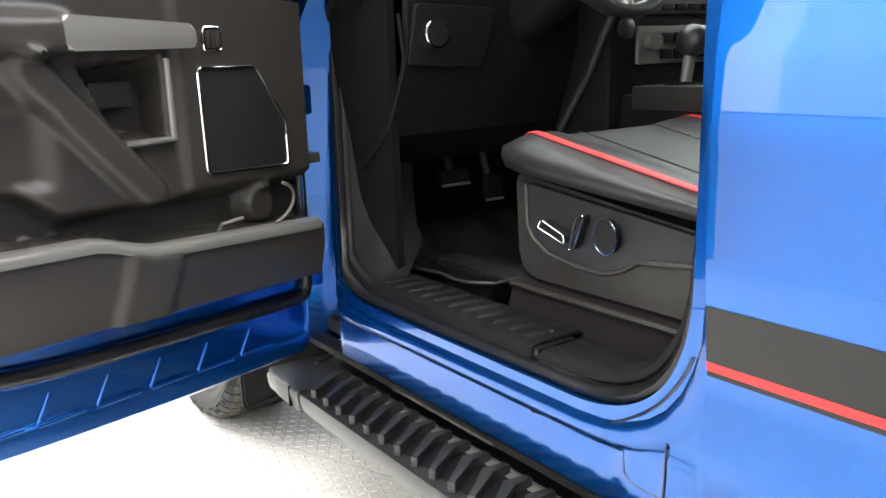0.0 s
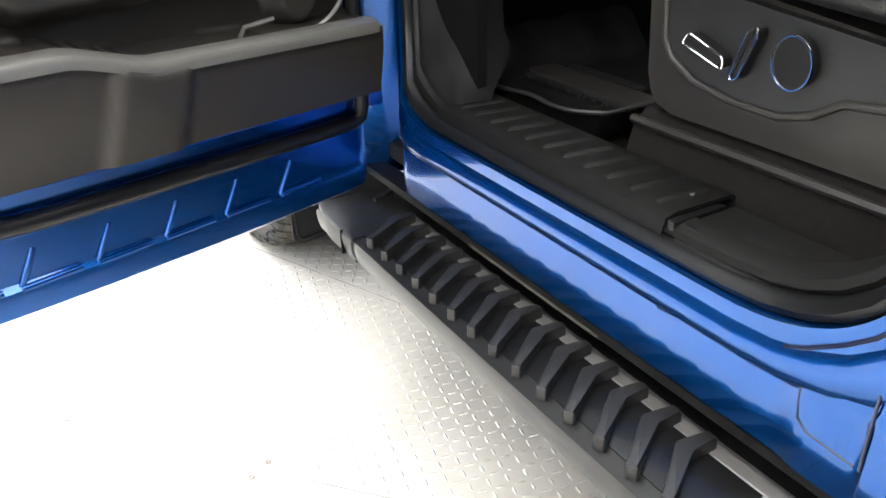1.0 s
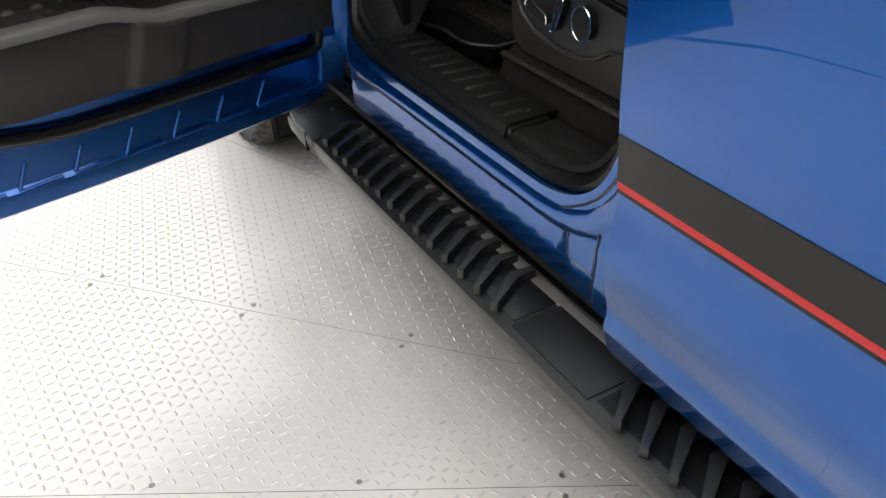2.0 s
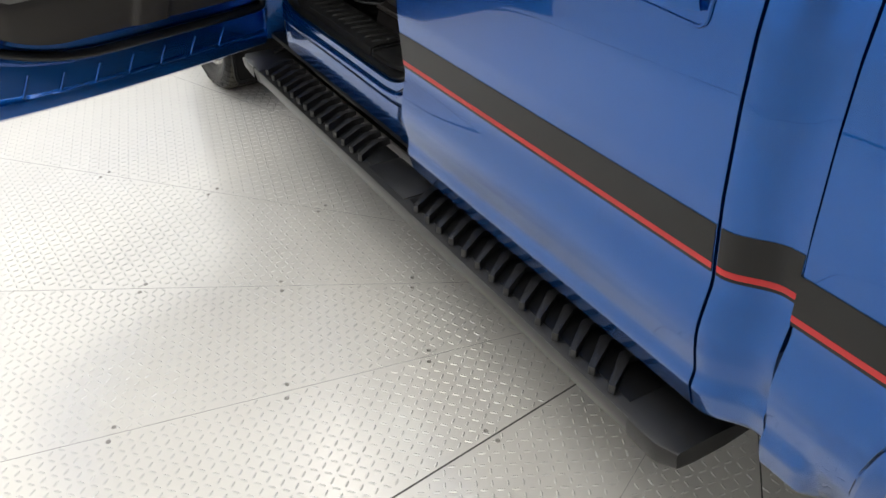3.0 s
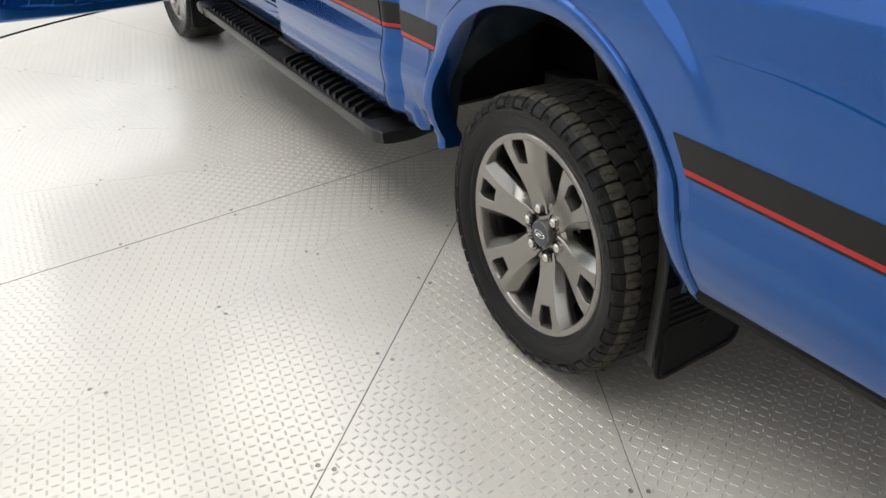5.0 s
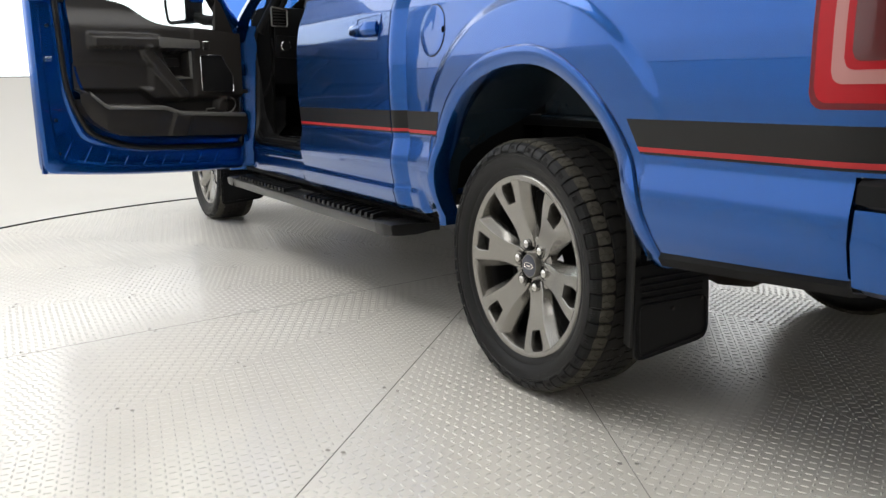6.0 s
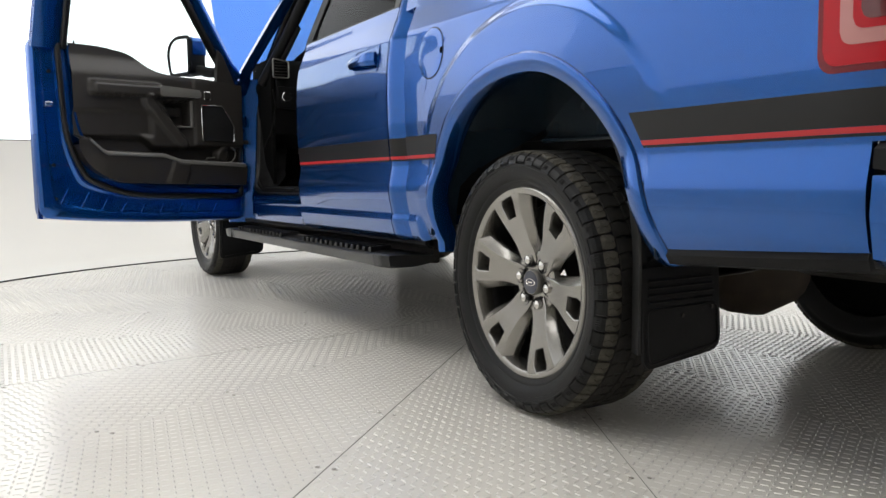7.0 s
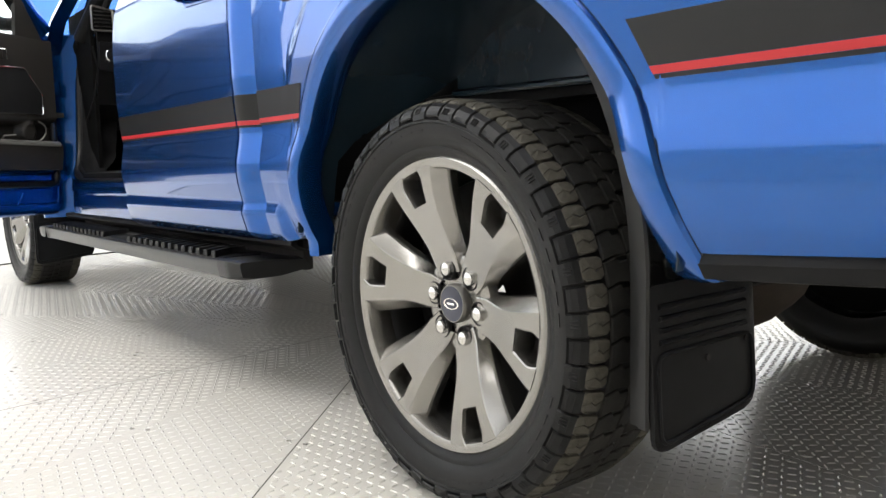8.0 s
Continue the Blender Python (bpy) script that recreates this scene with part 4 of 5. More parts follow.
    lathe("cap_face", [(0.0336, -0.0980), (0.020, -0.0995), (0.0, -0.1000)], 40, hub, "deep_navy", wheel)
    n = 28
    vv = [(x + 0.011, 0.024 * s * math.cos(2 * math.pi * q / n), 0.0115 * s * math.sin(2 * math.pi * q / n)) for x, s in ((-0.0998, 1.0), (-0.1010, 0.97), (-0.1010, 0.86), (-0.1002, 0.83)) for q in range(n)]
    obj("cap_oval", vv, grid_faces(4, n, wrap=True), "chrome", wheel)
    bar_v = [(x + 0.011, y, z) for x in (-0.1002, -0.1011) for y, z in ((-0.011, -0.0022), (0.011, -0.0022), (0.011, 0.0022), (-0.011, 0.0022))]
    obj("cap_mark", bar_v, [(0, 1, 2, 3), (4, 5, 6, 7), (0, 1, 5, 4), (1, 2, 6, 5), (2, 3, 7, 6), (3, 0, 4, 7)], "chrome", wheel, smooth=False)
    return wheel


rear_left = wheel_parts()
for side, y in ((-1, 0.0), (1, 0.0), (-1, 3.99), (1, 3.99)):
    turn = pose(0, 0, 0, 0, 0, 0 if side < 0 else 180)
    x = side * WHEEL_X
    m = Matrix.Translation((x, y, WHEEL_R + 0.0005)) @ turn @ pose(0, 0, 0, 0 if y < 1 else 23, 0, 0)
    if side < 0 and y < 1:
        rear_left.matrix_basis = m
    else:
        copy_thing(rear_left, m)

# ---- mud flaps ----
def mud_flap(side, y, lean, z0, z1, x0, x1):
    out = rounded([(x0, z0), (x1, z0 + 0.03), (x1, z1), (x0, z1)], [0.03, 0.04, 0.01, 0.01], 4)
    place = lambda u, v, w: rk(side * u, y - w + lean * (z1 - v), v)
    flap = prism("mud_flap", out, 0.010, place, "black", truck, "black moulded mud flap", 0.003)
    rim = rounded([(x0 - 0.012, z0 + 0.014), (x1 + 0.012, z0 + 0.045), (x1 + 0.012, z1 - 0.11), (x0 - 0.012, z1 - 0.11)], 0.025, 4)
    tube("flap_rim", [place(u, v, 0.012) for u, v in rim], 0.004, "black", flap, closed=True, n=6)
    for k in range(4):
        z = z1 - 0.035 - 0.019 * k
        tube("flap_rib", [place(x0 - 0.02, z, 0.012), place(x1 + 0.03, z, 0.012)], 0.0045, "black", flap, n=6)
    for u, v in (((x0 + x1) / 2, z1 - 0.135), (x1 + 0.03, z1 - 0.12)):
        tube("flap_screw", [place(u, v, 0.008), place(u, v, 0.014)], 0.006, "under", flap, n=8)
    tube("flap_bolt", [place(x1 - 0.004, z1 - 0.004, 0.004), place(x1 - 0.004, z1 - 0.004, 0.020)], 0.010, "nut", flap, "pale bolt at the top corner", n=10)
    return flap


for side in (-1, 1):
    mud_flap(side, -0.492, -0.06, 0.230, 0.500, 0.958, 0.672)
    mud_flap(side, 3.57, 0.02, 0.205, 0.52, 0.995, 0.69)

# ---- running board ----
for side in (-1, 1):
    sec = [(0.78, 0.395), (0.80, 0.424), (0.90, 0.434), (1.020, 0.434), (1.0265, 0.4305), (1.028, 0.420), (1.021, 0.385), (0.98, 0.378), (0.88, 0.378)]
    rows = [[rk(side * x, y, z) for x, z in sec + sec[:1]] for y in span(1.0, 3.08, 0.15)]
    board = obj("running_board", [p for r in rows for p in r], grid_faces(len(rows), len(sec) + 1), "board", truck, "black running board with ribbed step pads" if side < 0 else "", sharp=40)
    # end caps
    for ya, yb in ((1.0, 0.885), (3.08, 3.300)):
        rows = []
        for t in np.linspace(0, 1, 8):
            y = ya + (yb - ya) * t
            k = 1 - 0.20 * smooth01((t - 0.55) / 0.45) ** 2
            ins = 0.020 * smooth01((t - 0.5) / 0.5) ** 2
            rows.append([rk(side * (x * 1.004 - ins * (1 if x > 0.95 else 0)), y, 0.406 + (z - 0.406) * k * 1.10) for x, z in sec + sec[:1]])
        nn = len(sec) + 1
        v = [p for r in rows for p in r]
        f = grid_faces(8, nn) + [tuple(7 * nn + j for j in range(nn - 1))]
        obj("board_end_cap", v, f, "board", board, "smooth black end cap")
    for y in (1.3, 2.2, 2.9):
        box("board_bracket", (min(side * 0.45, side * 0.90), y - 0.03, 0.385), (max(side * 0.45, side * 0.90), y + 0.03, 0.41), "under", board, "", 0.005, rk)
    # silver edge along the outer lip
    strip = [[rk(side * x, y, z) for x, z in ((1.0268, 0.4312), (1.0295, 0.4235), (1.0270, 0.402), (1.0225, 0.386))] for y in span(0.96, 3.27, 0.28)]
    shell("board_edge", strip, (-side * 0.004, 0, -0.003), "edge", board, "smooth grey outer face")
    roll = [[rk(side * x, y, z) for x, z in ((0.866, 0.426), (0.874, 0.436), (0.888, 0.4405), (0.902, 0.438), (0.910, 0.429))] for y in span(1.12, 3.12, 0.2)]
    shell("step_tube", roll, (0, 0, -0.003), "gloss", board, "rolled inner edge of the step, sheen in its colour")
    tube("cap_rib", [rk(side * 0.850, 3.240, 0.443), rk(side * 0.915, 3.216, 0.443)], 0.005, "edge", board, n=8)
    box("cap_joint", (min(side * 1.010, side * 1.0325), 3.128, 0.384), (max(side * 1.010, side * 1.0325), 3.134, 0.436), "void", board, "", 0.001, rk)
    # pads and their bars
    proto = None
    for ya, yb in ((2.224, 3.092), (1.069, 1.937)):
        nb = 14
        for k in range(nb):
            y = ya + (yb - ya) * (k + 0.5) / nb
            if proto is None:
                plan = [(-0.061, -0.041), (0.018, 0.014), (0.060, 0.010), (0.062, 0.029), (0.012, 0.036), (-0.068, -0.026)]
                proto = prism("tread_bar", rounded(plan, 0.002, 1), 0.022, lambda u, v, w: Vector((u, v, w)), "tooth", board, "", 0.003, 2)
                bar_ob = proto
            else:
                bar_ob = new("tread_bar", proto.data)
                bar_ob.parent = board
            bar_ob.matrix_basis = Matrix.Translation(rk(side * 0.950, y, 0.4335)) @ Matrix.Diagonal((-side, 1, 1, 1))
    # flat pad between the two runs of bars
    box("pad_plate", (min(side * 0.885, side * 1.010), 1.950, 0.432), (max(side * 0.885, side * 1.010), 2.170, 0.4375), "board", board, "", 0.002, rk)
    for ya, yb in ((2.18, 3.10), (1.03, 1.94)):
        box("pad_base", (min(side * 0.878, side * 0.998), ya, 0.4325), (max(side * 0.878, side * 0.998), yb, 0.4362), "rubber", board, "", 0.001, rk)


# ---- the open driver door ----
HINGE = Vector((-0.93, 3.20, 0))
ALONG, FACING = Vector((-0.951, -0.308, 0)), Vector((0.308, -0.951, 0))


def dp(a, n, z):
    """A point of the door: along it from the hinge, out of its inner face, and up."""
    return HINGE + ALONG * a + FACING * n + Vector((0, 0, z))


def low_z(a):
    return 0.446 + 0.068 * (max(0.0, a) / 1.285) ** 2.2


def top_z(a):
    return float(np.mean([np.interp(a + q, (0.03, 0.27, 0.46, 0.60, 0.65, 0.75, 0.91, 1.13), (1.290, 1.316, 1.320, 1.335, 1.362, 1.431, 1.455, 1.458)) for q in (-0.05, -0.03, -0.015, 0, 0.015, 0.03, 0.05)]))


DOOR_W = 1.285
skin_rows = []
for a in np.linspace(0.03, DOOR_W, 30):
    skin_rows.append([dp(a, -0.055 - 0.10 * (PW_i - 0.93) + (0.03 if a > DOOR_W - 0.01 else 0), z) for z, PW_i in ((z, np.interp(z + 0.04, PZ, PW)) for z in np.linspace(low_z(a), min(1.38 + 0.03 * a, top_z(a) - 0.014), 24))])
front_door = shell("front_door", skin_rows, lambda p: FACING * 0.02, "paint", truck, "open blue driver door with dark inner trim")
stripe_rows = [[dp(a, -0.0575 - 0.10 * (np.interp(z + 0.04, PZ, PW) - 0.93), z) for z in (0.79, 0.82, 0.84, 0.865)] for a in np.linspace(0.04, DOOR_W - 0.01, 20)]
shell("stripe_band", stripe_rows, FACING * 0.001, "decal", front_door)
# inner blue frame: a dished pressing round the trim


def trim_outline(grow=0.0):
    pts = [(0.035, 1.30), (0.035, 0.665 - grow), (0.78, 0.692 - grow), (1.065 + grow, 0.93), (1.10 + grow, 1.445)]
    return rounded(pts, [0.01, 0.03, 0.30, 0.18, 0.01], 8)


def frame_outline():
    return rounded([(0.02, 1.30), (0.02, low_z(0))] + [(a, low_z(a)) for a in (0.35, 0.65, 0.90, 1.10)] + [(DOOR_W, low_z(DOOR_W)), (DOOR_W + 0.005, 1.455)], [0.01, 0.02, 0.1, 0.1, 0.1, 0.08, 0.05, 0.01], 10)


def resample(outline, n, y_top):
    """Points at even steps along an open run of an outline, from its first point."""
    pts = [Vector(p) for p in outline]
    ln = [0.0]
    for a, b in zip(pts, pts[1:]):
        ln.append(ln[-1] + (b - a).length)
    out = []
    for k in range(n):
        s = ln[-1] * k / (n - 1)
        i = max(0, min(len(pts) - 2, int(np.searchsorted(ln, s) - 1)))
        t = (s - ln[i]) / max(1e-9, ln[i + 1] - ln[i])
        out.append(pts[i] + (pts[i + 1] - pts[i]) * t)
    return out


NP = 90
inner_run = resample(trim_outline(0.004)[4:], NP, 0)
outer_run = resample(frame_outline()[4:], NP, 0)
rows = []
for s, n in ((0.0, 0.045), (0.05, 0.046), (0.09, 0.024), (0.22, 0.020), (0.25, 0.027), (0.36, 0.026), (0.40, 0.012), (0.72, 0.011), (0.76, 0.020), (0.80, 0.021), (0.94, 0.019), (0.985, 0.006), (1.0, -0.02), (1.0, -0.05)):
    rows.append([dp(*(lambda q: (q.x, n, q.y))(inner_run[k] + (outer_run[k] - inner_run[k]) * s)) for k in range(NP)])
obj("door_inner_panel", [p for r in rows for p in r], grid_faces(len(rows), NP), "paint", front_door, "blue inner pressing of the door", fix=False)
# rubber seal on the pressing
tube("door_weatherstrip", [dp(*(lambda q: (q.x, 0.030, q.y))(inner_run[k] + (outer_run[k] - inner_run[k]) * 0.285)) for k in range(0, NP)], 0.016, "rubber", front_door, "black rubber weatherstrip", n=8)
# stamped ribs along the bottom of the pressing
for k in range(9):
    a = 0.135 + 0.120 * k
    z0, z1 = low_z(a) + 0.053, low_z(a) + 0.053 + 0.062 + 0.06 * smooth01((a - 0.75) / 0.3)
    lean = -0.55 * (z1 - z0)
    tube("stamped_rib", [dp(a + 0.100, 0.0105, z0), dp(a + 0.101 + 0.15 * lean, 0.0120, z0 + 0.15 * (z1 - z0)), dp(a + 0.100 + 0.85 * lean, 0.0120, z0 + 0.85 * (z1 - z0)), dp(a + 0.100 + lean, 0.0100, z1)], 0.0055, "paint", front_door, n=8)
    tube("stamped_edge", [dp(a + 0.004, 0.0150, z0 + 0.005), dp(a + 0.098, 0.0155, z0 + 0.007)], 0.0060, "paint", front_door, n=8)
# end face with latch
box("door_latch", (-0.02, -0.02, -0.03), (0.02, 0.02, 0.03), "chrome", front_door, "steel door latch", 0.004, lambda x, y, z: dp(1.215 + x, 0.026 + y * 0.6, 1.125 + z * 0.40))
for z in (0.62, 0.80, 1.30):
    tube("rubber_plug", [dp(1.20, 0.010, z), dp(1.20, 0.020, z)], 0.010, "rubber", front_door, n=10)
# window frame of the door
belt = lambda a: 1.38 + 0.03 * a


def door_bar(nm, a, b, wid, mat, n0, n1, seg=8):
    rows = []
    d = Vector((b[0] - a[0], b[1] - a[1])).normalized()
    for t in np.linspace(0, 1, seg):
        u, z = a[0] + (b[0] - a[0]) * t, a[1] + (b[1] - a[1]) * t
        # leans over the sill like the cab's flank
        lean = 0.36 * max(0, z - 1.40)
        rows.append([dp(u + d.y * q * wid, n + lean, z - d.x * q * wid) for q, n in ((-0.5, n0), (-0.5, n1), (-0.25, n1 + 0.012), (0.25, n1 + 0.012), (0.5, n1), (0.5, n0))])
    return shell(nm, rows, FACING * -0.004, mat, front_door)


door_bar("window_post", (1.214, 1.42), (1.214, 1.92), 0.145, "paint", -0.02, 0.016)
door_bar("window_post_seal", (1.125, 1.42), (1.125, 1.90), 0.035, "rubber", -0.01, 0.026)
door_bar("window_header", (0.52, 1.92), (1.26, 1.92), 0.06, "paint", -0.02, 0.016)
door_bar("window_slope", (0.02, 1.34), (0.52, 1.93), 0.075, "paint", -0.02, 0.016)
door_bar("window_slope_seal", (0.085, 1.34), (0.57, 1.90), 0.03, "rubber", -0.01, 0.024)
# mirror patch: black triangle at the front of the window
prism("mirror_patch", [(0.05, 1.27), (0.20, 1.27), (0.20, 1.50), (0.16, 1.47)], 0.03, lambda u, v, w: dp(u, 0.02 + w + 0.30 * max(0, v - 1.40), v), "trim", front_door, "black mirror patch", 0.004)
rows = [[dp(a, 0.0 + 0.36 * max(0, z - 1.40), z) for z in np.linspace(1.33, min(1.90, 1.33 + (a - 0.10) * 1.2), 6)] for a in np.linspace(0.21, 1.12, 8)]
pane = shell("door_window", rows, FACING * -0.004, "glass", front_door, "lowered clear door window")
pane.visible_shadow = False

# trim panel with its armrest, wells and pocket, as relief
def seg_dist(p, a, b):
    p, a, b = Vector(p), Vector(a), Vector(b)
    t = max(0, min(1, (p - a).dot(b - a) / (b - a).length_squared))
    return (p - a - (b - a) * t).length


def ledge(a):
    return np.interp(a, (0.06, 0.49, 0.60, 0.95, 1.05), (0.800, 0.822, 0.858, 0.870, 0.955))


def inside(p, poly):
    """Signed distance to a convex outline, positive inside."""
    d = 9.0
    m = len(poly)
    for i in range(m):
        a, b = Vector(poly[i]), Vector(poly[(i + 1) % m])
        e = (b - a).normalized()
        d = min(d, e.x * (p[1] - a.y) - e.y * (p[0] - a.x))
    return d


WELL = [(0.395, 1.025), (0.505, 1.025), (0.575, 1.175), (0.395, 1.185)]


def relief(a, z):
    n = 0.062
    # shoulder above the armrest leans outwards towards the sill
    n -= 0.035 * smooth01((z - 1.29) / 0.12)
    # armrest shelf
    n += 0.055 * smooth01((a - 0.56) / 0.06) * smooth01((z - 1.180) / 0.02) * (1 - smooth01((z - 1.245) / 0.03)) * (1 - smooth01((a - 0.985) / 0.03))
    # hollow behind the hip, below the armrest
    n -= 0.018 * smooth01((a - 0.62) / 0.05) * smooth01((1.115 - z) / 0.03) * smooth01((z - 0.95) / 0.03)
    # rib that falls from the armrest to the pocket
    d = seg_dist((a, z), (0.665, 1.165), (0.455, 0.925))
    n += 0.028 * (1 - smooth01((d - 0.022) / 0.022))
    # switch plate at the front
    n += 0.012 * (1 - smooth01((a - 0.36) / 0.02)) * smooth01((z - 0.905) / 0.02)
    # grip well
    n -= 0.075 * smooth01(inside((a, z), WELL) / 0.012)
    # open pocket and its outer wall
    lz = ledge(a)
    up = 0.915 + 0.06 * smooth01((a - 0.62) / 0.1)
    n -= 0.055 * smooth01((up - z) / 0.035) * smooth01((z - lz) / 0.008)
    n += 0.048 * smooth01((lz + 0.004 - z) / 0.010) * (1 - 0.45 * smooth01((lz - 0.03 - z) / 0.14))
    # bulge across the pocket wall
    n += 0.012 * (1 - smooth01((abs(a - 0.50 + 0.25 * (z - 0.75)) - 0.05) / 0.02)) * smooth01((lz - z) / 0.02)
    # bottle holder
    d = math.hypot((a - 0.165) / 1.0, (z - 0.855) / 1.1)
    n += 0.045 * (1 - smooth01((d - 0.032) / 0.022)) * smooth01((0.92 - z) / 0.02) * smooth01((z - lz) / 0.01)
    return n


def bottom_z(a):
    base = 0.668 + 0.035 * a
    if a > 0.78:
        base += 0.26 * (1 - math.sqrt(max(0, 1 - ((a - 0.78) / 0.325) ** 2)))
    return base


rows = []
for a in np.linspace(0.035, 1.098, 118):
    lo_, hi_ = bottom_z(a), top_z(a)
    r = [dp(a, 0.02, lo_ - 0.002)]
    for z in np.linspace(lo_, hi_, 92):
        r.append(dp(a, relief(a, z), z))
    r.append(dp(a, 0.0, hi_ + 0.006))
    rows.append(r)
obj("trim_panel", [p for r in rows for p in r], grid_faces(len(rows), len(rows[0])), "trim", front_door, "dark grey moulded door trim", sharp=60, fix=False)
# pale lip along the pocket (lit face put into its colour) and the well
rows = [[dp(a, n, ledge(a) + dz) for n, dz in ((0.117, -0.016), (0.118, -0.006), (0.114, 0.003), (0.104, 0.008), (0.090, 0.009))] for a in np.linspace(0.05, 1.04, 40)]
shell("pocket_lip", rows, FACING * -0.006, "satin", front_door, "map pocket lip, silver-grey for its lit top face")
tube("bottle_ring", [dp(0.165 - 0.062 * math.cos(t), 0.085 + 0.02 * math.sin(t), 0.855 + 0.050 * math.sin(t)) for t in np.linspace(-1.3, 1.3, 14)], 0.004, "satin", front_door, n=6)
tube("pocket_tab", [dp(0.315, 0.075, 0.815), dp(0.312, 0.090, 0.838), dp(0.255, 0.090, 0.842)], 0.004, "satin", front_door, n=6)
# pull handle
out = rounded([(0.345, 1.198), (0.612, 1.196), (0.615, 1.258), (0.350, 1.243)], 0.012, 4)
prism("door_pull", out, 0.040, lambda u, v, w: dp(u, 0.075 + w, v), "satin", front_door, "silver-grey door pull", 0.008, 3)
tube("well_edge", [dp(u, 0.071, v) for u, v in ((0.392, 1.18), (0.392, 1.025), (0.50, 1.022))], 0.009, "satin", front_door, n=8)
box("inner_release", (0.44, 0, 1.09), (0.53, 0.02, 1.14), "trim", front_door, "", 0.006, lambda x, y, z: dp(x, 0.0 + y, z))
# speaker with a bright surround
spk = rounded([(0.105, 0.938), (0.325, 0.945), (0.328, 1.158), (0.182, 1.158), (0.103, 1.035)], 0.012, 4)
grille = prism("speaker_grille", spk, 0.006, lambda u, v, w: dp(u, 0.072 + w, v), "black", front_door, "black speaker grille", 0.001)
tube("speaker_surround", [dp(u, 0.080, v) for u, v in spk], 0.0032, "chrome", front_door, "thin chrome surround", n=6, closed=True)
sw = rounded([(0.262, 1.192), (0.305, 1.192), (0.305, 1.238), (0.262, 1.238)], 0.008, 3)
prism("memory_switch", sw, 0.006, lambda u, v, w: dp(u, 0.073 + w, v), "black", front_door, "black seat memory switch", 0.002)
tube("switch_surround", [dp(u, 0.079, v) for u, v in sw], 0.0022, "chrome", front_door, n=6, closed=True)
for k in range(3):
    box("switch_button", (0.268 + 0.012 * k, 0.0, 1.198), (0.277 + 0.012 * k, 0.004, 1.232), "trim", front_door, "", 0.001, lambda x, y, z: dp(x, 0.079 + y, z))
# window switches on top of the armrest
for k, (a, z) in enumerate(((0.47, 1.305), (0.43, 1.298), (0.38, 1.294), (0.34, 1.292))):
    box("window_switch", (a - 0.012, 0, z), (a + 0.012, 0.03, z + 0.008), "black", front_door, "", 0.002, lambda x, y, z2: dp(x, 0.02 + y, z2))
tube("trim_accent", [dp(0.60, 0.058, 1.265), dp(0.602, 0.045, 1.335)], 0.0025, "chrome", front_door, "", n=6)
tube("trim_accent", [dp(0.455, 0.058, 1.255), dp(0.452, 0.045, 1.300)], 0.0025, "chrome", front_door, "", n=6)
tube("lock_knob", [dp(1.06, 0.02, 1.44), dp(1.06, 0.02, 1.475)], 0.005, "black", front_door, n=8)
# door mirror on its arm, outside the window
def mp(u, v, w):
    """On the mirror head: across, up, and forward from its glass."""
    c = dp(0.30, -0.20, 1.478)
    back = ALONG * 0.995 + FACING * 0.10
    across = ALONG * 0.10 - FACING * 0.995
    return c + across * u + Vector((0, 0, v)) - back * w


head = rounded([(-0.105, -0.112), (0.085, -0.118), (0.108, 0.02), (0.080, 0.085), (0.02, 0.115), (-0.105, 0.112)], [0.03, 0.04, 0.05, 0.05, 0.05, 0.03], 5)
prism("mirror_housing", head, 0.115, mp, "black", front_door, "black mirror housing with a blue cap", 0.035, 4)
cap = [q for q in rounded([(-0.108, 0.005), (0.109, 0.005), (0.104, 0.04), (0.084, 0.089), (0.02, 0.119), (-0.108, 0.116)], [0.004, 0.02, 0.05, 0.05, 0.05, 0.03], 5)]
prism("mirror_cap", cap, 0.100, lambda u, v, w: mp(u, v, w + 0.022), "paint", front_door, "glossy blue mirror cap", 0.034, 4)
tube("mirror_rim", [mp(u * 0.99, v * 0.99, -0.002) for u, v in head], 0.012, "black", front_door, n=8, closed=True)
prism("mirror_glass", [(u * 0.93, v * 0.93) for u, v in head], -0.004, lambda u, v, w: mp(u, v, w - 0.002), "mirror", front_door, "mirror glass", 0)
tube("mirror_arm", [dp(0.16, 0.0, 1.37), dp(0.19, -0.06, 1.375), dp(0.22, -0.13, 1.40)], 0.040, "black", front_door, "black mirror arm", n=12, flat=0.8)

# rear door handle, near side
near_door = [o for o in truck.children if o.name.startswith("rear_door")][0]
hz = 1.232
cup = rounded([(0.995, hz - 0.050), (1.225, hz - 0.038), (1.225, hz + 0.050), (0.990, hz + 0.055)], 0.02, 5)
tube("handle_edge", [rk(-(width(u, v) + 0.0015), u, v) for u, v in cup], 0.0035, "paint", near_door, n=6, closed=True)
prism("handle_recess", cup, 0.0016, lambda u, v, w: rk(-(width(u, v) + w), u, v), "paint", near_door, "", 0)
hv = []
for t in np.linspace(0, 1, 12):
    y = 1.005 + 0.255 * t
    out_ = 0.008 + 0.032 * math.sin(math.pi * min(1, max(0, t * 1.02))) ** 0.45
    hh = 0.020 + 0.008 * (t < 0.3)
    ring_ = []
    for k in range(8):
        a = 2 * math.pi * k / 8 + math.pi / 8
        z = hz + hh * math.sin(a)
        ring_.append(rk(-(width(y, hz) + out_ + 0.010 * math.cos(a)), y, z))
    hv.append(ring_)
obj("door_handle", [p for r in hv for p in r], grid_faces(12, 8, wrap=True) + [tuple(range(8)), tuple(88 + k for k in range(8))], "paint", near_door, "blue pull handle")
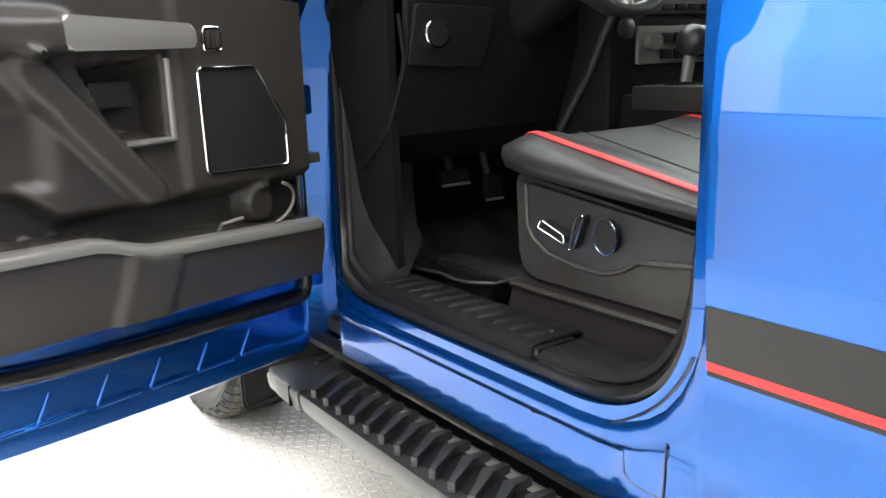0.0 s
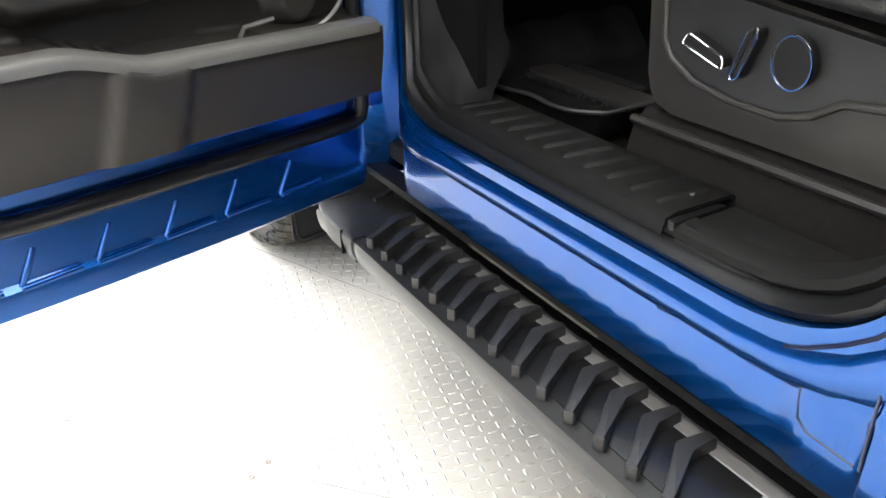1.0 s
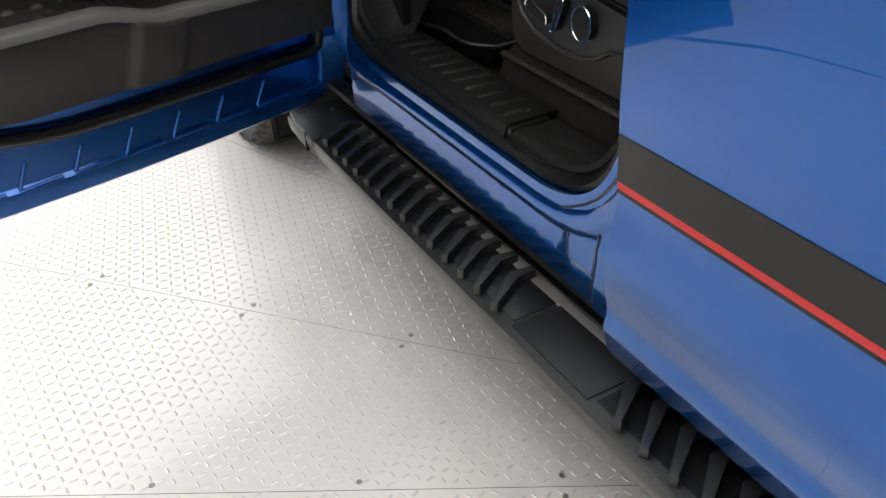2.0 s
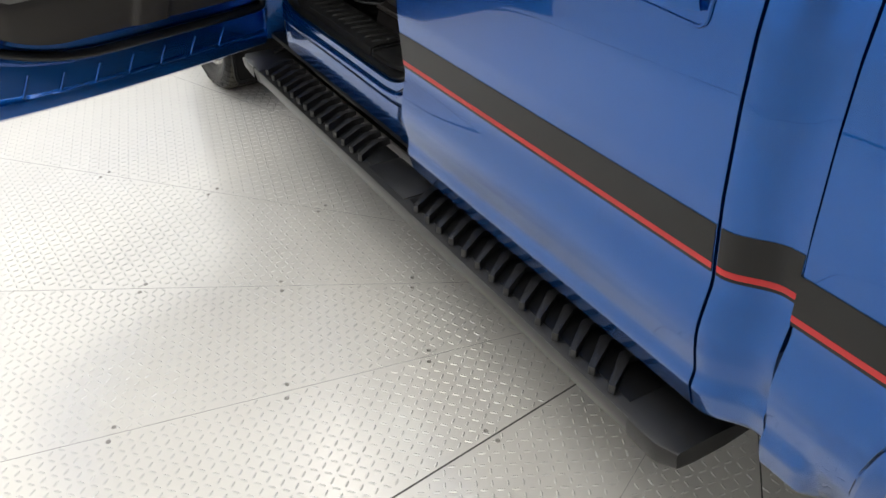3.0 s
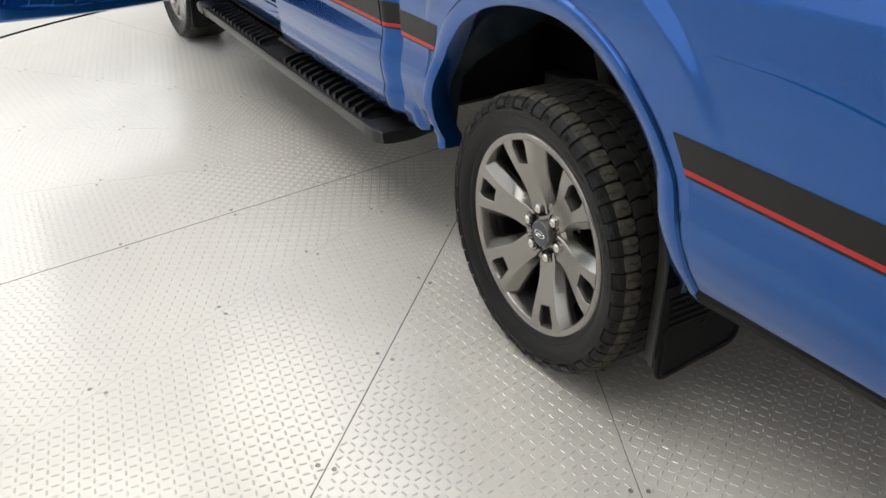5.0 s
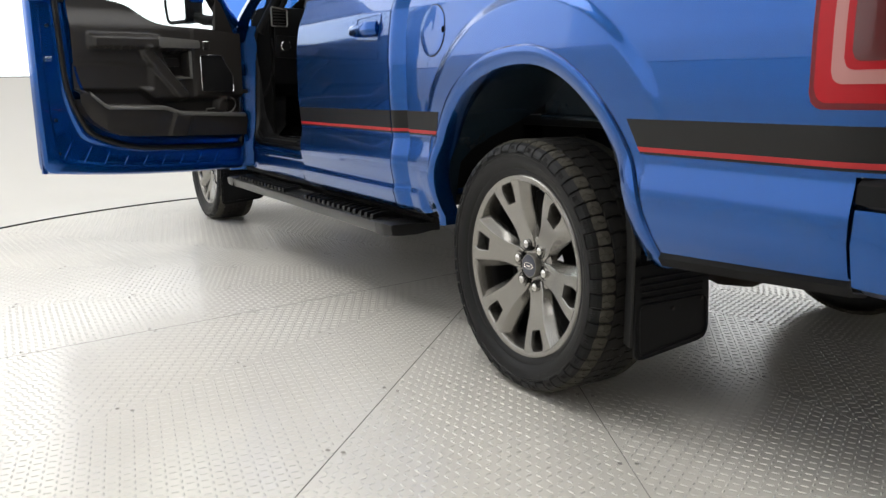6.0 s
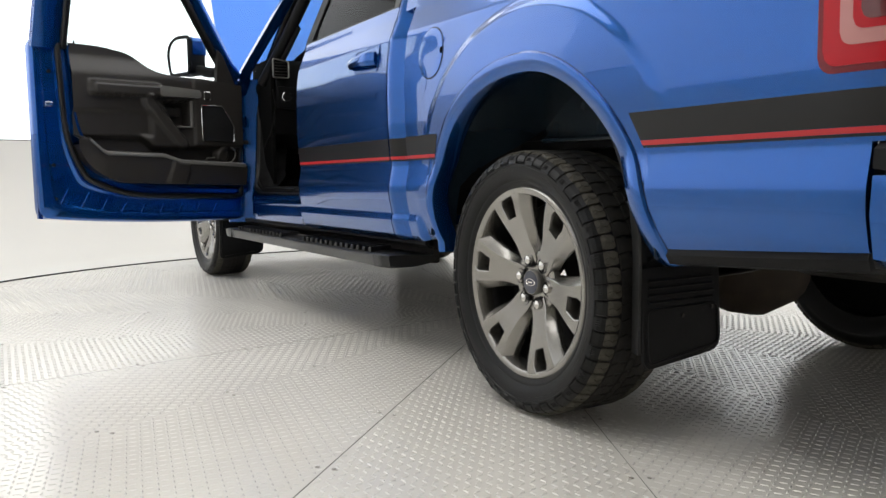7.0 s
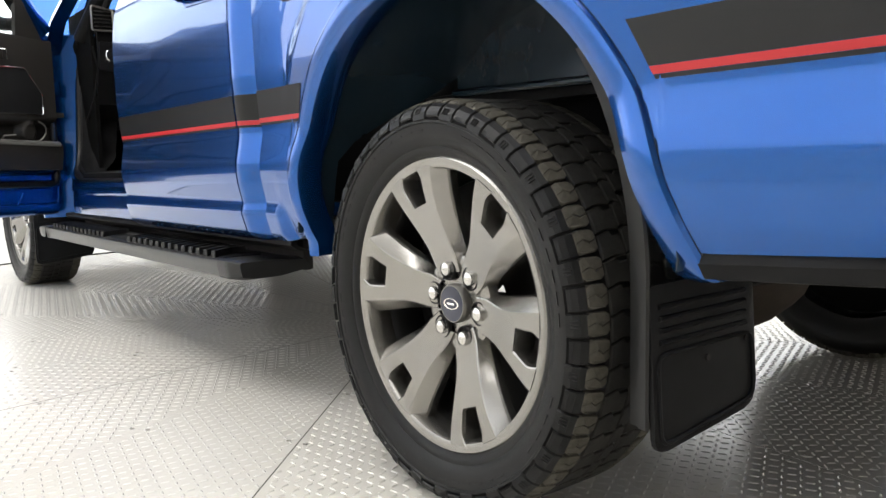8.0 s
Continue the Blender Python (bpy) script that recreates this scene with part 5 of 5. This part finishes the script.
box("handle_shadow_cup", (1.03, 0, hz - 0.03), (1.20, 0.002, hz + 0.035), "paint", near_door, "", 0, lambda y, q, z: rk(-(width(y, z) + 0.0018 + q), y, z))

# ---- cab interior ----
box("cab_floor", (-0.80, 0.84, 0.585), (0.80, 3.30, 0.625), "carpet", truck, "dark carpeted cab floor", 0.01, rk)
box("headliner", (-0.66, 0.86, 1.86), (0.66, 2.72, 1.885), "grey", truck, "light grey headliner", 0.01, rk)
# the footwell's shade is put into the black of firewall and kick panels
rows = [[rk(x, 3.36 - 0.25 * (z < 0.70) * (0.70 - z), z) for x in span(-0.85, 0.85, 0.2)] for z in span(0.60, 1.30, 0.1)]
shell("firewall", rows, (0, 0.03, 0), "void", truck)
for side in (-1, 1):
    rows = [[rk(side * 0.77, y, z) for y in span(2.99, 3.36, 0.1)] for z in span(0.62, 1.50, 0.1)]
    shell("kick_panel", rows, (side * 0.02, 0, 0), "void", truck, "dark plastic kick panel, blackened for footwell shade")
rows = [[rk(0.80, y, z) for y in span(0.9, 3.0, 0.3)] for z in span(0.62, 1.40, 0.1)]
shell("passenger_trim", rows, (0.02, 0, 0), "trim", truck)
rows = [[rk(-0.84, y, z) for y in span(0.9, 1.95, 0.2)] for z in span(0.62, 1.40, 0.1)]
shell("rear_door_trim", rows, (-0.02, 0, 0), "trim", truck)
rows = [[rk(-0.855 + 0.4 * max(0, z - 1.40), y, z) for y in (1.96, 2.06)] for z in span(0.66, 1.86, 0.1)]
shell("b_pillar_trim", rows, (0.02, 0, 0), "grey", truck, "light grey pillar trim")
tube("seat_belt", [rk(-0.80, 2.01, 1.72), rk(-0.83, 2.0, 1.30), rk(-0.83, 2.0, 0.80)], 0.024, "black", truck, "black seat belt", n=8, flat=0.15)
# A pillar inner trim
tube("a_pillar_trim", [rk(-0.80, 3.12, 1.36), rk(-0.72, 2.86, 1.62), rk(-0.66, 2.66, 1.84)], 0.035, "black", truck, "dark pillar trim with a grab handle", n=10)
tube("grab_handle", [rk(-0.775, 2.98, 1.45), rk(-0.735, 2.93, 1.47), rk(-0.675, 2.78, 1.66), rk(-0.70, 2.80, 1.70)], 0.016, "black", truck, "black grab handle", n=8)
# dark moulded funnel inside the seal, from the front pillar down into the sill
rows = []
for ins, deep in ((0.036, 0.050), (0.044, 0.056), (0.050, 0.074), (0.058, 0.082), (0.072, 0.110), (0.082, 0.150), (0.088, 0.200)):
    run = opening(ins, n=16)[16:34]
    base_run = opening(0.036, n=16)[16:34]
    row = []
    for k, ((y, z), (y0, z0)) in enumerate(zip(run, base_run)):
        fade = 1 - smooth01((k - 9) / 8)
        y, z = y0 + (y - y0) * fade, z0 + (z - z0) * fade
        row.append(rk(belt_x(z) + 0.050 + (deep - 0.050) * (0.35 + 0.65 * fade) + jamb(y0, z), y, z))
    rows.append([rk(-0.86 + deep + 0.30 * q, 3.27 - ins - 0.91 * q * 0.32, 1.30 + 0.32 * q) for q in (1.0, 0.6, 0.3)] + row)
shell("pillar_inner_trim", rows, (0.008, 0, 0), "cabin", truck, "dark moulded trim of the front pillar", sharp=50)
# sill plate with ribs
rows = [[rk(x, y, z) for x, z in ((-0.868, 0.672), (-0.862, 0.692), (-0.845, 0.697), (-0.745, 0.697), (-0.735, 0.690), (-0.733, 0.66))] for y in span(2.42, 3.01, 0.06)]
sill = shell("sill_plate", rows, (0, 0, -0.006), "sill", truck, "dark ribbed plastic sill plate")
rib = None
for k in range(11):
    y = 2.455 + 0.0505 * k
    v = [(x, yy, z) for x, h in ((-0.045, 0.0), (-0.038, 0.0045), (0.038, 0.0045), (0.045, 0.0)) for yy, z in ((-0.008, 0), (-0.004, h), (0.004, h), (0.008, 0))]
    if rib is None:
        rib = obj("sill_rib", v, grid_faces(4, 4), "sill", sill)
        o = rib
    else:
        o = new("sill_rib", rib.data)
        o.parent = sill
    o.matrix_basis = Matrix.Translation(rk(-0.798, y, 0.697)) @ pose(0, 0, 0, 0, 0, -8)
grit = [[rk(x, y, z) for x, z in ((-0.872, 0.4600), (-0.8945, 0.4765))] for y in span(2.50, 2.86, 0.06)]
shell("grit_strip", grit, (0.004, 0, 0.004), "grit", rocker_trim, "rough gritty strip")
tube("sill_screw", [rk(-0.79, 2.45, 0.695), rk(-0.79, 2.45, 0.700)], 0.005, "satin", sill, n=8)
rows = [[rk(x, y, z) for x, z in ((-0.868, 0.668), (-0.85, 0.690 - 0.05 * (2.42 - y)), (-0.76, 0.690), (-0.74, 0.665))] for y in span(2.10, 2.40, 0.05)]
shell("rear_sill_trim", rows, (0, 0, -0.006), "sill", truck)
box("sill_step", (-0.862, 2.405, 0.655), (-0.77, 2.418, 0.692), "rubber", truck, "", 0.003, rk)
# floor liner with a wavy raised edge and two toothed bands
def liner_out(y):
    return float(np.mean([np.interp(y + q, (2.78, 2.82, 2.88, 2.957, 3.015, 3.124, 3.30), (-0.640, -0.690, -0.704, -0.690, -0.708, -0.725, -0.700)) for q in (-0.02, 0, 0.02)]))


def liner_z(x, y):
    d = min(x - liner_out(y), y - 2.785)
    return 0.646 + 0.050 * (1 - smooth01(d / 0.035)) + 0.10 * smooth01((y - 3.20) / 0.12) + 0.004 * math.sin(x * 55) * smooth01((d - 0.03) / 0.02)


rows = []
for y in np.linspace(2.785, 3.31, 44):
    xo = liner_out(y)
    rows.append([rk(x, y, liner_z(x, y)) for x in [xo + (-0.16 - xo) * t ** 1.6 for t in np.linspace(0, 1, 34)]])
liner = tagged(shell("floor_liner", rows, (0, 0, -0.006), "mat"), "black moulded floor liner lying on the cab carpet", "floor mat")
tube("liner_lip", [rk(-0.45, 2.785, 0.696)] + [rk(liner_out(y), y, 0.696) for y in np.linspace(2.787, 3.28, 40)], 0.0045, "tooth", liner, "", n=8)
for x, y0, y1 in ((-0.515, 2.92, 3.23), (-0.400, 2.98, 3.22)):
    n = 22
    comb = [(x + 0.016, y0), (x + 0.016, y1)]
    for k in range(n):
        ya, yb = y1 - (y1 - y0) * k / n, y1 - (y1 - y0) * (k + 0.55) / n
        comb += [(x - 0.016, ya), (x - 0.016, yb), (x - 0.009, yb), (x - 0.009, y1 - (y1 - y0) * (k + 1) / n)]
    prism("liner_comb", comb, 0.006, lambda u, v, w: rk(u, v, 0.646 + w), "edge", liner, "toothed grey band", 0)
# pedals
for x, y, z, w, h in ((-0.505, 3.15, 0.893, 0.046, 0.020), (-0.365, 3.16, 0.850, 0.030, 0.035), (-0.700, 3.15, 0.958, 0.036, 0.020)):
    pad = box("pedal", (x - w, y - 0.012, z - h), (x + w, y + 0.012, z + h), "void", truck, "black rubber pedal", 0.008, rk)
    tube("pedal_arm", [rk(x, y + 0.01, z), rk(x, y + 0.10, z + 0.25)], 0.010, "under", pad, n=8)
    tube("pedal_edge", [rk(x - w, y - 0.013, z - h), rk(x + w, y - 0.013, z - h)], 0.004, "satin", pad, n=6)
# dash
rows = []
for x in np.linspace(-0.775, 0.83, 24):
    sec = ((3.34, 0.92), (3.12, 0.95), (3.00, 1.03), (2.96, 1.14), (2.93, 1.22), (2.92, 1.42), (2.96, 1.49), (3.08, 1.505), (3.34, 1.42))
    rows.append([rk(x, y + 0.03 * math.cos(x * 2), z) for y, z in sec])
dash = shell("dashboard", rows, (0, 0.02, 0.002), "cabin", truck, "black dashboard")
prism("dash_switch_panel", rounded([(-0.77, 1.19), (-0.56, 1.18), (-0.56, 1.31), (-0.78, 1.32)], 0.01, 3), 0.012, lambda u, v, w: rk(u, 2.965 - 0.4 * (v - 1.14) - w, v), "black", dash, "", 0.004)
kn = rk(-0.716, 2.905, 1.258)
lathe("light_knob", [(0.033, 0.004), (0.033, -0.008), (0.0305, -0.0095), (0.0290, -0.006)], 28, lambda h, c, s: kn + Vector((c, h, s)), "chrome", dash, "round headlight knob with a chrome ring")
lathe("knob_face", [(0.0292, -0.004), (0.027, -0.010), (0.0, -0.011)], 28, lambda h, c, s: kn + Vector((c, h, s)), "black", dash)
for k in range(3):
    box("dash_button", (-0.752, 0, 1.225 + 0.022 * k), (-0.730, 0.01, 1.241 + 0.022 * k), "black", dash, "", 0.002, lambda x, y, z: rk(x, 2.912 - y, z))
    box("diagnostic_port", (-0.776, 0, 1.130 + 0.014 * k), (-0.768, 0.006, 1.138 + 0.014 * k), "satin", dash, "", 0.001, lambda x, y, z: rk(x, 2.975 - y, z))
# side air vent with a bright surround
vent = rounded([(-0.80, 1.375), (-0.70, 1.375), (-0.70, 1.475), (-0.80, 1.490)], 0.012, 3)
prism("air_vent", vent, 0.02, lambda u, v, w: rk(u, 2.93 - w, v), "cabin", dash, "black air vent", 0.004)
tube("vent_surround", [rk(u, 2.908, v) for u, v in vent], 0.005, "satin", dash, "satin silver vent surround", n=6, closed=True)
for k in range(5):
    box("vent_slat", (-0.79, 0, 1.392 + 0.018 * k), (-0.71, 0.012, 1.396 + 0.018 * k), "trim", dash, "", 0.001, lambda x, y, z: rk(x, 2.914 - y, z))
tube("dash_edge", [rk(-0.80, 2.925, 1.30), rk(-0.775, 2.945, 1.20), rk(-0.79, 3.00, 1.05), rk(-0.80, 3.12, 0.95)], 0.005, "cabin", dash, n=6)
# steering column and wheel
tube("steering_column", [rk(-0.41, 3.10, 1.22), rk(-0.41, 2.76, 1.40)], 0.065, "cabin", truck, "black steering column shroud", n=16)
sc, tilt = rk(-0.41, 2.70, 1.460), radians(24)
sx, su = Vector((1, 0, 0)), Vector((0, math.sin(tilt), math.cos(tilt)))
sn = sx.cross(su)
wheel_ob = tube("steering_wheel", [sc + 0.19 * (math.cos(a) * sx + math.sin(a) * su) for a in np.linspace(0, 2 * math.pi, 41)[:-1]], 0.016, "leather", truck, "black leather steering wheel", n=10, closed=True)
for a in (0.15, math.pi - 0.15, -math.pi / 2):
    tube("wheel_spoke", [sc + 0.04 * (math.cos(a) * sx + math.sin(a) * su) - 0.02 * sn, sc + 0.185 * (math.cos(a) * sx + math.sin(a) * su)], 0.016, "satin", wheel_ob, "satin silver spoke", n=8)
lathe("horn_pad", [(0.085, 0.03), (0.085, 0.0), (0.07, -0.02), (0.0, -0.028)], 28, lambda h, c, s: sc + c * sx + s * su + h * sn * -1, "black", wheel_ob)
tube("column_lever", [rk(-0.36, 2.80, 1.40), rk(-0.22, 2.78, 1.44)], 0.009, "black", truck, "black column lever", n=8)
# centre stack and console
box("centre_dash", (-0.24, 2.84, 0.95), (0.24, 3.05, 1.40), "cabin", truck, "black centre part of the dashboard", 0.02, rk)
stack = bpy.data.objects["centre_dash"]
box("climate_panel", (-0.150, 2.828, 1.168), (0.20, 2.842, 1.264), "satin", stack, "silver climate panel with knobs", 0.008, rk)
box("radio_panel", (-0.17, 2.828, 1.292), (0.20, 2.842, 1.356), "satin", stack, "", 0.008, rk)
for x in (-0.108, 0.165):
    for z in (1.226, 1.326):
        tube("stack_knob", [rk(x, 2.835, z), rk(x, 2.805, z)], 0.024, "satin", stack, "silver rotary knob", n=18)
for i in range(4):
    for j in range(2):
        box("climate_button", (-0.070 + 0.052 * i, 2.820, 1.180 + 0.040 * j), (-0.028 + 0.052 * i, 2.829, 1.206 + 0.040 * j), "black", stack, "", 0.003, rk)
        box("radio_button", (-0.070 + 0.052 * i, 2.820, 1.302 + 0.028 * j), (-0.028 + 0.052 * i, 2.829, 1.318 + 0.028 * j), "black", stack, "", 0.003, rk)
lathe("start_button", [(0.026, 0.004), (0.026, -0.008), (0.020, -0.012), (0.0, -0.012)], 24, lambda h, c, q: rk(-0.190 + c, 2.836 + h, 1.258 + q), "trim", stack, "round dark start button")
tube("stack_edge_trim", [rk(-0.248, 2.80, 1.335), rk(-0.248, 2.835, 1.273), rk(-0.248, 2.90, 1.155), rk(-0.248, 2.99, 1.03), rk(-0.248, 3.06, 0.92)], 0.011, "trim", stack, "dark grey trim along the centre stack", n=8)
box("centre_console", (-0.20, 1.95, 0.62), (0.20, 2.86, 1.10), "cabin", truck, "black centre console", 0.03, rk)
console = bpy.data.objects["centre_console"]
box("console_top", (-0.205, 2.25, 1.060), (0.19, 2.80, 1.118), "trim", console, "", 0.008, rk)
tube("shift_lever", [rk(-0.140, 2.69, 1.10), rk(-0.145, 2.67, 1.20)], 0.014, "satin", console, n=10)
bm = bmesh.new()
bmesh.ops.create_uvsphere(bm, u_segments=18, v_segments=10, radius=0.034)
for v in bm.verts:
    v.co = rk(-0.145 + v.co.x, 2.665 + v.co.y * 1.25, 1.222 + v.co.z * 1.1)
part("shift_knob", bm, "leather", console, "glossy black shift knob")
tube("shift_trim", [rk(-0.17, 2.72, 1.121), rk(-0.09, 2.54, 1.121)], 0.006, "chrome", console, n=6)
# driver seat
def seat_x(u):
    return -0.72 + 0.54 * u


side_shield = prism("driver_seat", rounded([(2.640, 0.972), (2.630, 0.760), (2.05, 0.760), (2.05, 0.900), (2.22, 0.918)], [0.02, 0.05, 0.03, 0.02, 0.1], 5), 0.040, lambda u, v, w: rk(-0.672 - w, u, v), "trim", truck, "black leather driver seat with red piping", 0.006, 3)
face = rounded([(2.600, 0.958), (2.592, 0.868), (2.525, 0.822), (2.375, 0.808), (2.29, 0.850), (2.06, 0.866), (2.06, 0.895), (2.22, 0.915)], [0.02, 0.06, 0.04, 0.05, 0.06, 0.01, 0.01, 0.1], 6)
prism("seat_side_shield", face, 0.022, lambda u, v, w: rk(-0.706 - w, u, v), "board", side_shield, "dark moulded seat side shield", 0.010, 3)


tube("shield_border", [rk(-0.729, u, v) for u, v in ((2.590, 0.955), (2.586, 0.875), (2.570, 0.848), (2.525, 0.824), (2.45, 0.812), (2.38, 0.811), (2.335, 0.824), (2.295, 0.848), (2.20, 0.858), (2.07, 0.866))], 0.0055, "trim", side_shield, "", n=8)


def cushion_top(u, y):
    t = (y - 2.02) / 0.635
    z = 0.922 + 0.130 * t
    z += 0.020 * smooth01((abs(u - 0.5) - 0.28) / 0.08) * (1 - 0.5 * t)
    z -= 0.022 * smooth01((t - 0.90) / 0.10) ** 2
    return z


rows = []
for t in np.linspace(0, 1, 26):
    y = 2.02 + 0.635 * t
    lowz = 0.915 + 0.058 * t
    r = [rk(seat_x(0.03), y, lowz), rk(seat_x(-0.045), y, lowz + 0.010), rk(seat_x(-0.070), y, lowz + 0.035), rk(seat_x(-0.060), y, (lowz + cushion_top(0, y)) / 2 + 0.02), rk(seat_x(-0.02), y, cushion_top(0, y) - 0.008)]
    for u in np.linspace(0.03, 0.97, 21):
        r.append(rk(seat_x(u), y, cushion_top(u, y)))
    r += [rk(seat_x(1.03), y, cushion_top(1, y) - 0.01), rk(seat_x(1.07), y, lowz + 0.03), rk(seat_x(1.0), y, lowz)]
    # rounded front corners
    k = smooth01((t - 0.84) / 0.16) ** 2
    mid_x, mid_z = seat_x(0.5), lowz + 0.03
    for p in r:
        p.x = mid_x + (p.x - mid_x) * (1 - 0.06 * k)
        p.z = p.z if p.z < mid_z else mid_z + (p.z - mid_z) * (1 - 0.20 * k)
    rows.append(r)
nr_, nc_ = len(rows), len(rows[0])
obj("seat_cushion", [p for r in rows for p in r], grid_faces(nr_, nc_) + [tuple(range(nc_)), tuple((nr_ - 1) * nc_ + j for j in range(nc_))], "leather", side_shield, "black leather seat cushion", sharp=70)


def cushion_pt(u, y, lift=0.0):
    """On top of the cushion, with its rounded front corners."""
    t = (y - 2.02) / 0.635
    k, lowz = smooth01((t - 0.84) / 0.16) ** 2, 0.915 + 0.058 * t
    p = rk(seat_x(u), y, cushion_top(u, y))
    p.x = seat_x(0.5) + (p.x - seat_x(0.5)) * (1 - 0.06 * k)
    mid_z = lowz + 0.03
    p.z = p.z if p.z < mid_z else mid_z + (p.z - mid_z) * (1 - 0.20 * k)
    return p + Vector((0, 0, lift))


for u0, u1 in ((0.028, 0.068), (0.972, 0.932)):
    band = [[cushion_pt(u, y, 0.003) for u in np.linspace(u0, u1, 4)] for y in np.linspace(2.05, 2.635, 30)]
    shell("seat_piping", band, (0, 0, -0.002), "piping", side_shield, "red leather edge band")
for u in (0.30, 0.70):
    tube("cushion_seam", [rk(seat_x(u), y, cushion_top(u, y) + 0.0005) for y in np.linspace(2.05, 2.62, 20)], 0.0022, "rubber", side_shield, n=5)
rows = []
for t in np.linspace(0, 1, 16):
    z, y = 0.98 + 0.62 * t, 2.10 - 0.20 * t
    rows.append([rk(seat_x(u), y + 0.055 * smooth01((abs(u - 0.5) - 0.25) / 0.15) - 0.06 * smooth01((abs(u - 0.5) - 0.45) / 0.1), z) for u in np.linspace(-0.05, 1.05, 19)])
shell("seat_backrest", rows, (0, -0.12, 0), "leather", side_shield, "black leather backrest", sharp=70)
tube("back_piping", [rk(seat_x(0.10), 2.15 - 0.20 * t, 0.98 + 0.62 * t) for t in np.linspace(0, 1, 10)], 0.007, "piping", side_shield, "red piping", n=8)
box("headrest", (-0.58, 1.80, 1.62), (-0.32, 1.92, 1.80), "leather", side_shield, "black headrest", 0.04, rk)
# seat switches
def sp(y, z, w):
    return rk(-0.731 - w, y, z)
for pts in (((2.535, 0.878), (2.462, 0.856), (2.462, 0.872), (2.525, 0.894)), ((2.450, 0.846), (2.436, 0.850), (2.412, 0.908), (2.414, 0.918), (2.428, 0.912))):
    o = rounded(list(pts), 0.006, 3)
    prism("seat_switch", o, 0.018, sp, "black", side_shield, "black seat switch with a chrome edge", 0.004)
    tube("switch_edge", [sp(u, v, 0.017) for u, v in o], 0.0016, "chrome", side_shield, n=6, closed=True)
dial = [(2.362 + 0.028 * math.cos(a), 0.884 + 0.032 * math.sin(a)) for a in np.linspace(0, 2 * math.pi, 29)[:-1]]
prism("lumbar_dial", dial, 0.014, sp, "black", side_shield, "round lumbar dial", 0.004)
tube("dial_edge", [sp(u, v, 0.013) for u, v in dial], 0.0016, "chrome", side_shield, n=6, closed=True)
# seat base and carpet hump under it
box("seat_base", (-0.70, 2.06, 0.62), (-0.22, 2.58, 0.82), "black", side_shield, "", 0.02, rk)
rows = [[rk(x, y, z) for x, z in ((-0.745, 0.66), (-0.725, 0.735), (-0.70, 0.755), (-0.60, 0.76))] for y in span(2.10, 2.64, 0.1)]
shell("carpet_riser", rows, (0.02, 0, -0.01), "carpet", truck, "dark carpet riser beside the seat")
tube("riser_trim", [rk(-0.728, y, 0.742) for y in span(2.12, 2.64, 0.1)], 0.007, "trim", truck, n=6)
# passenger seat and rear bench, plain behind
box("passenger_seat", (0.22, 2.0, 0.68), (0.72, 2.62, 1.02), "leather", truck, "black leather passenger seat", 0.06, rk)
ps = bpy.data.objects["passenger_seat"]
box("seat_backrest", (0.22, 1.88, 0.98), (0.72, 2.05, 1.62), "leather", ps, "", 0.06, lambda x, y, z: rk(x, y - 0.28 * (z - 1.0), z))
box("rear_bench", (-0.76, 0.90, 0.68), (0.76, 1.40, 1.02), "leather", truck, "black leather rear bench", 0.06, rk)
box("bench_backrest", (-0.76, 0.86, 1.0), (0.76, 1.0, 1.60), "leather", bpy.data.objects["rear_bench"], "", 0.05, rk)
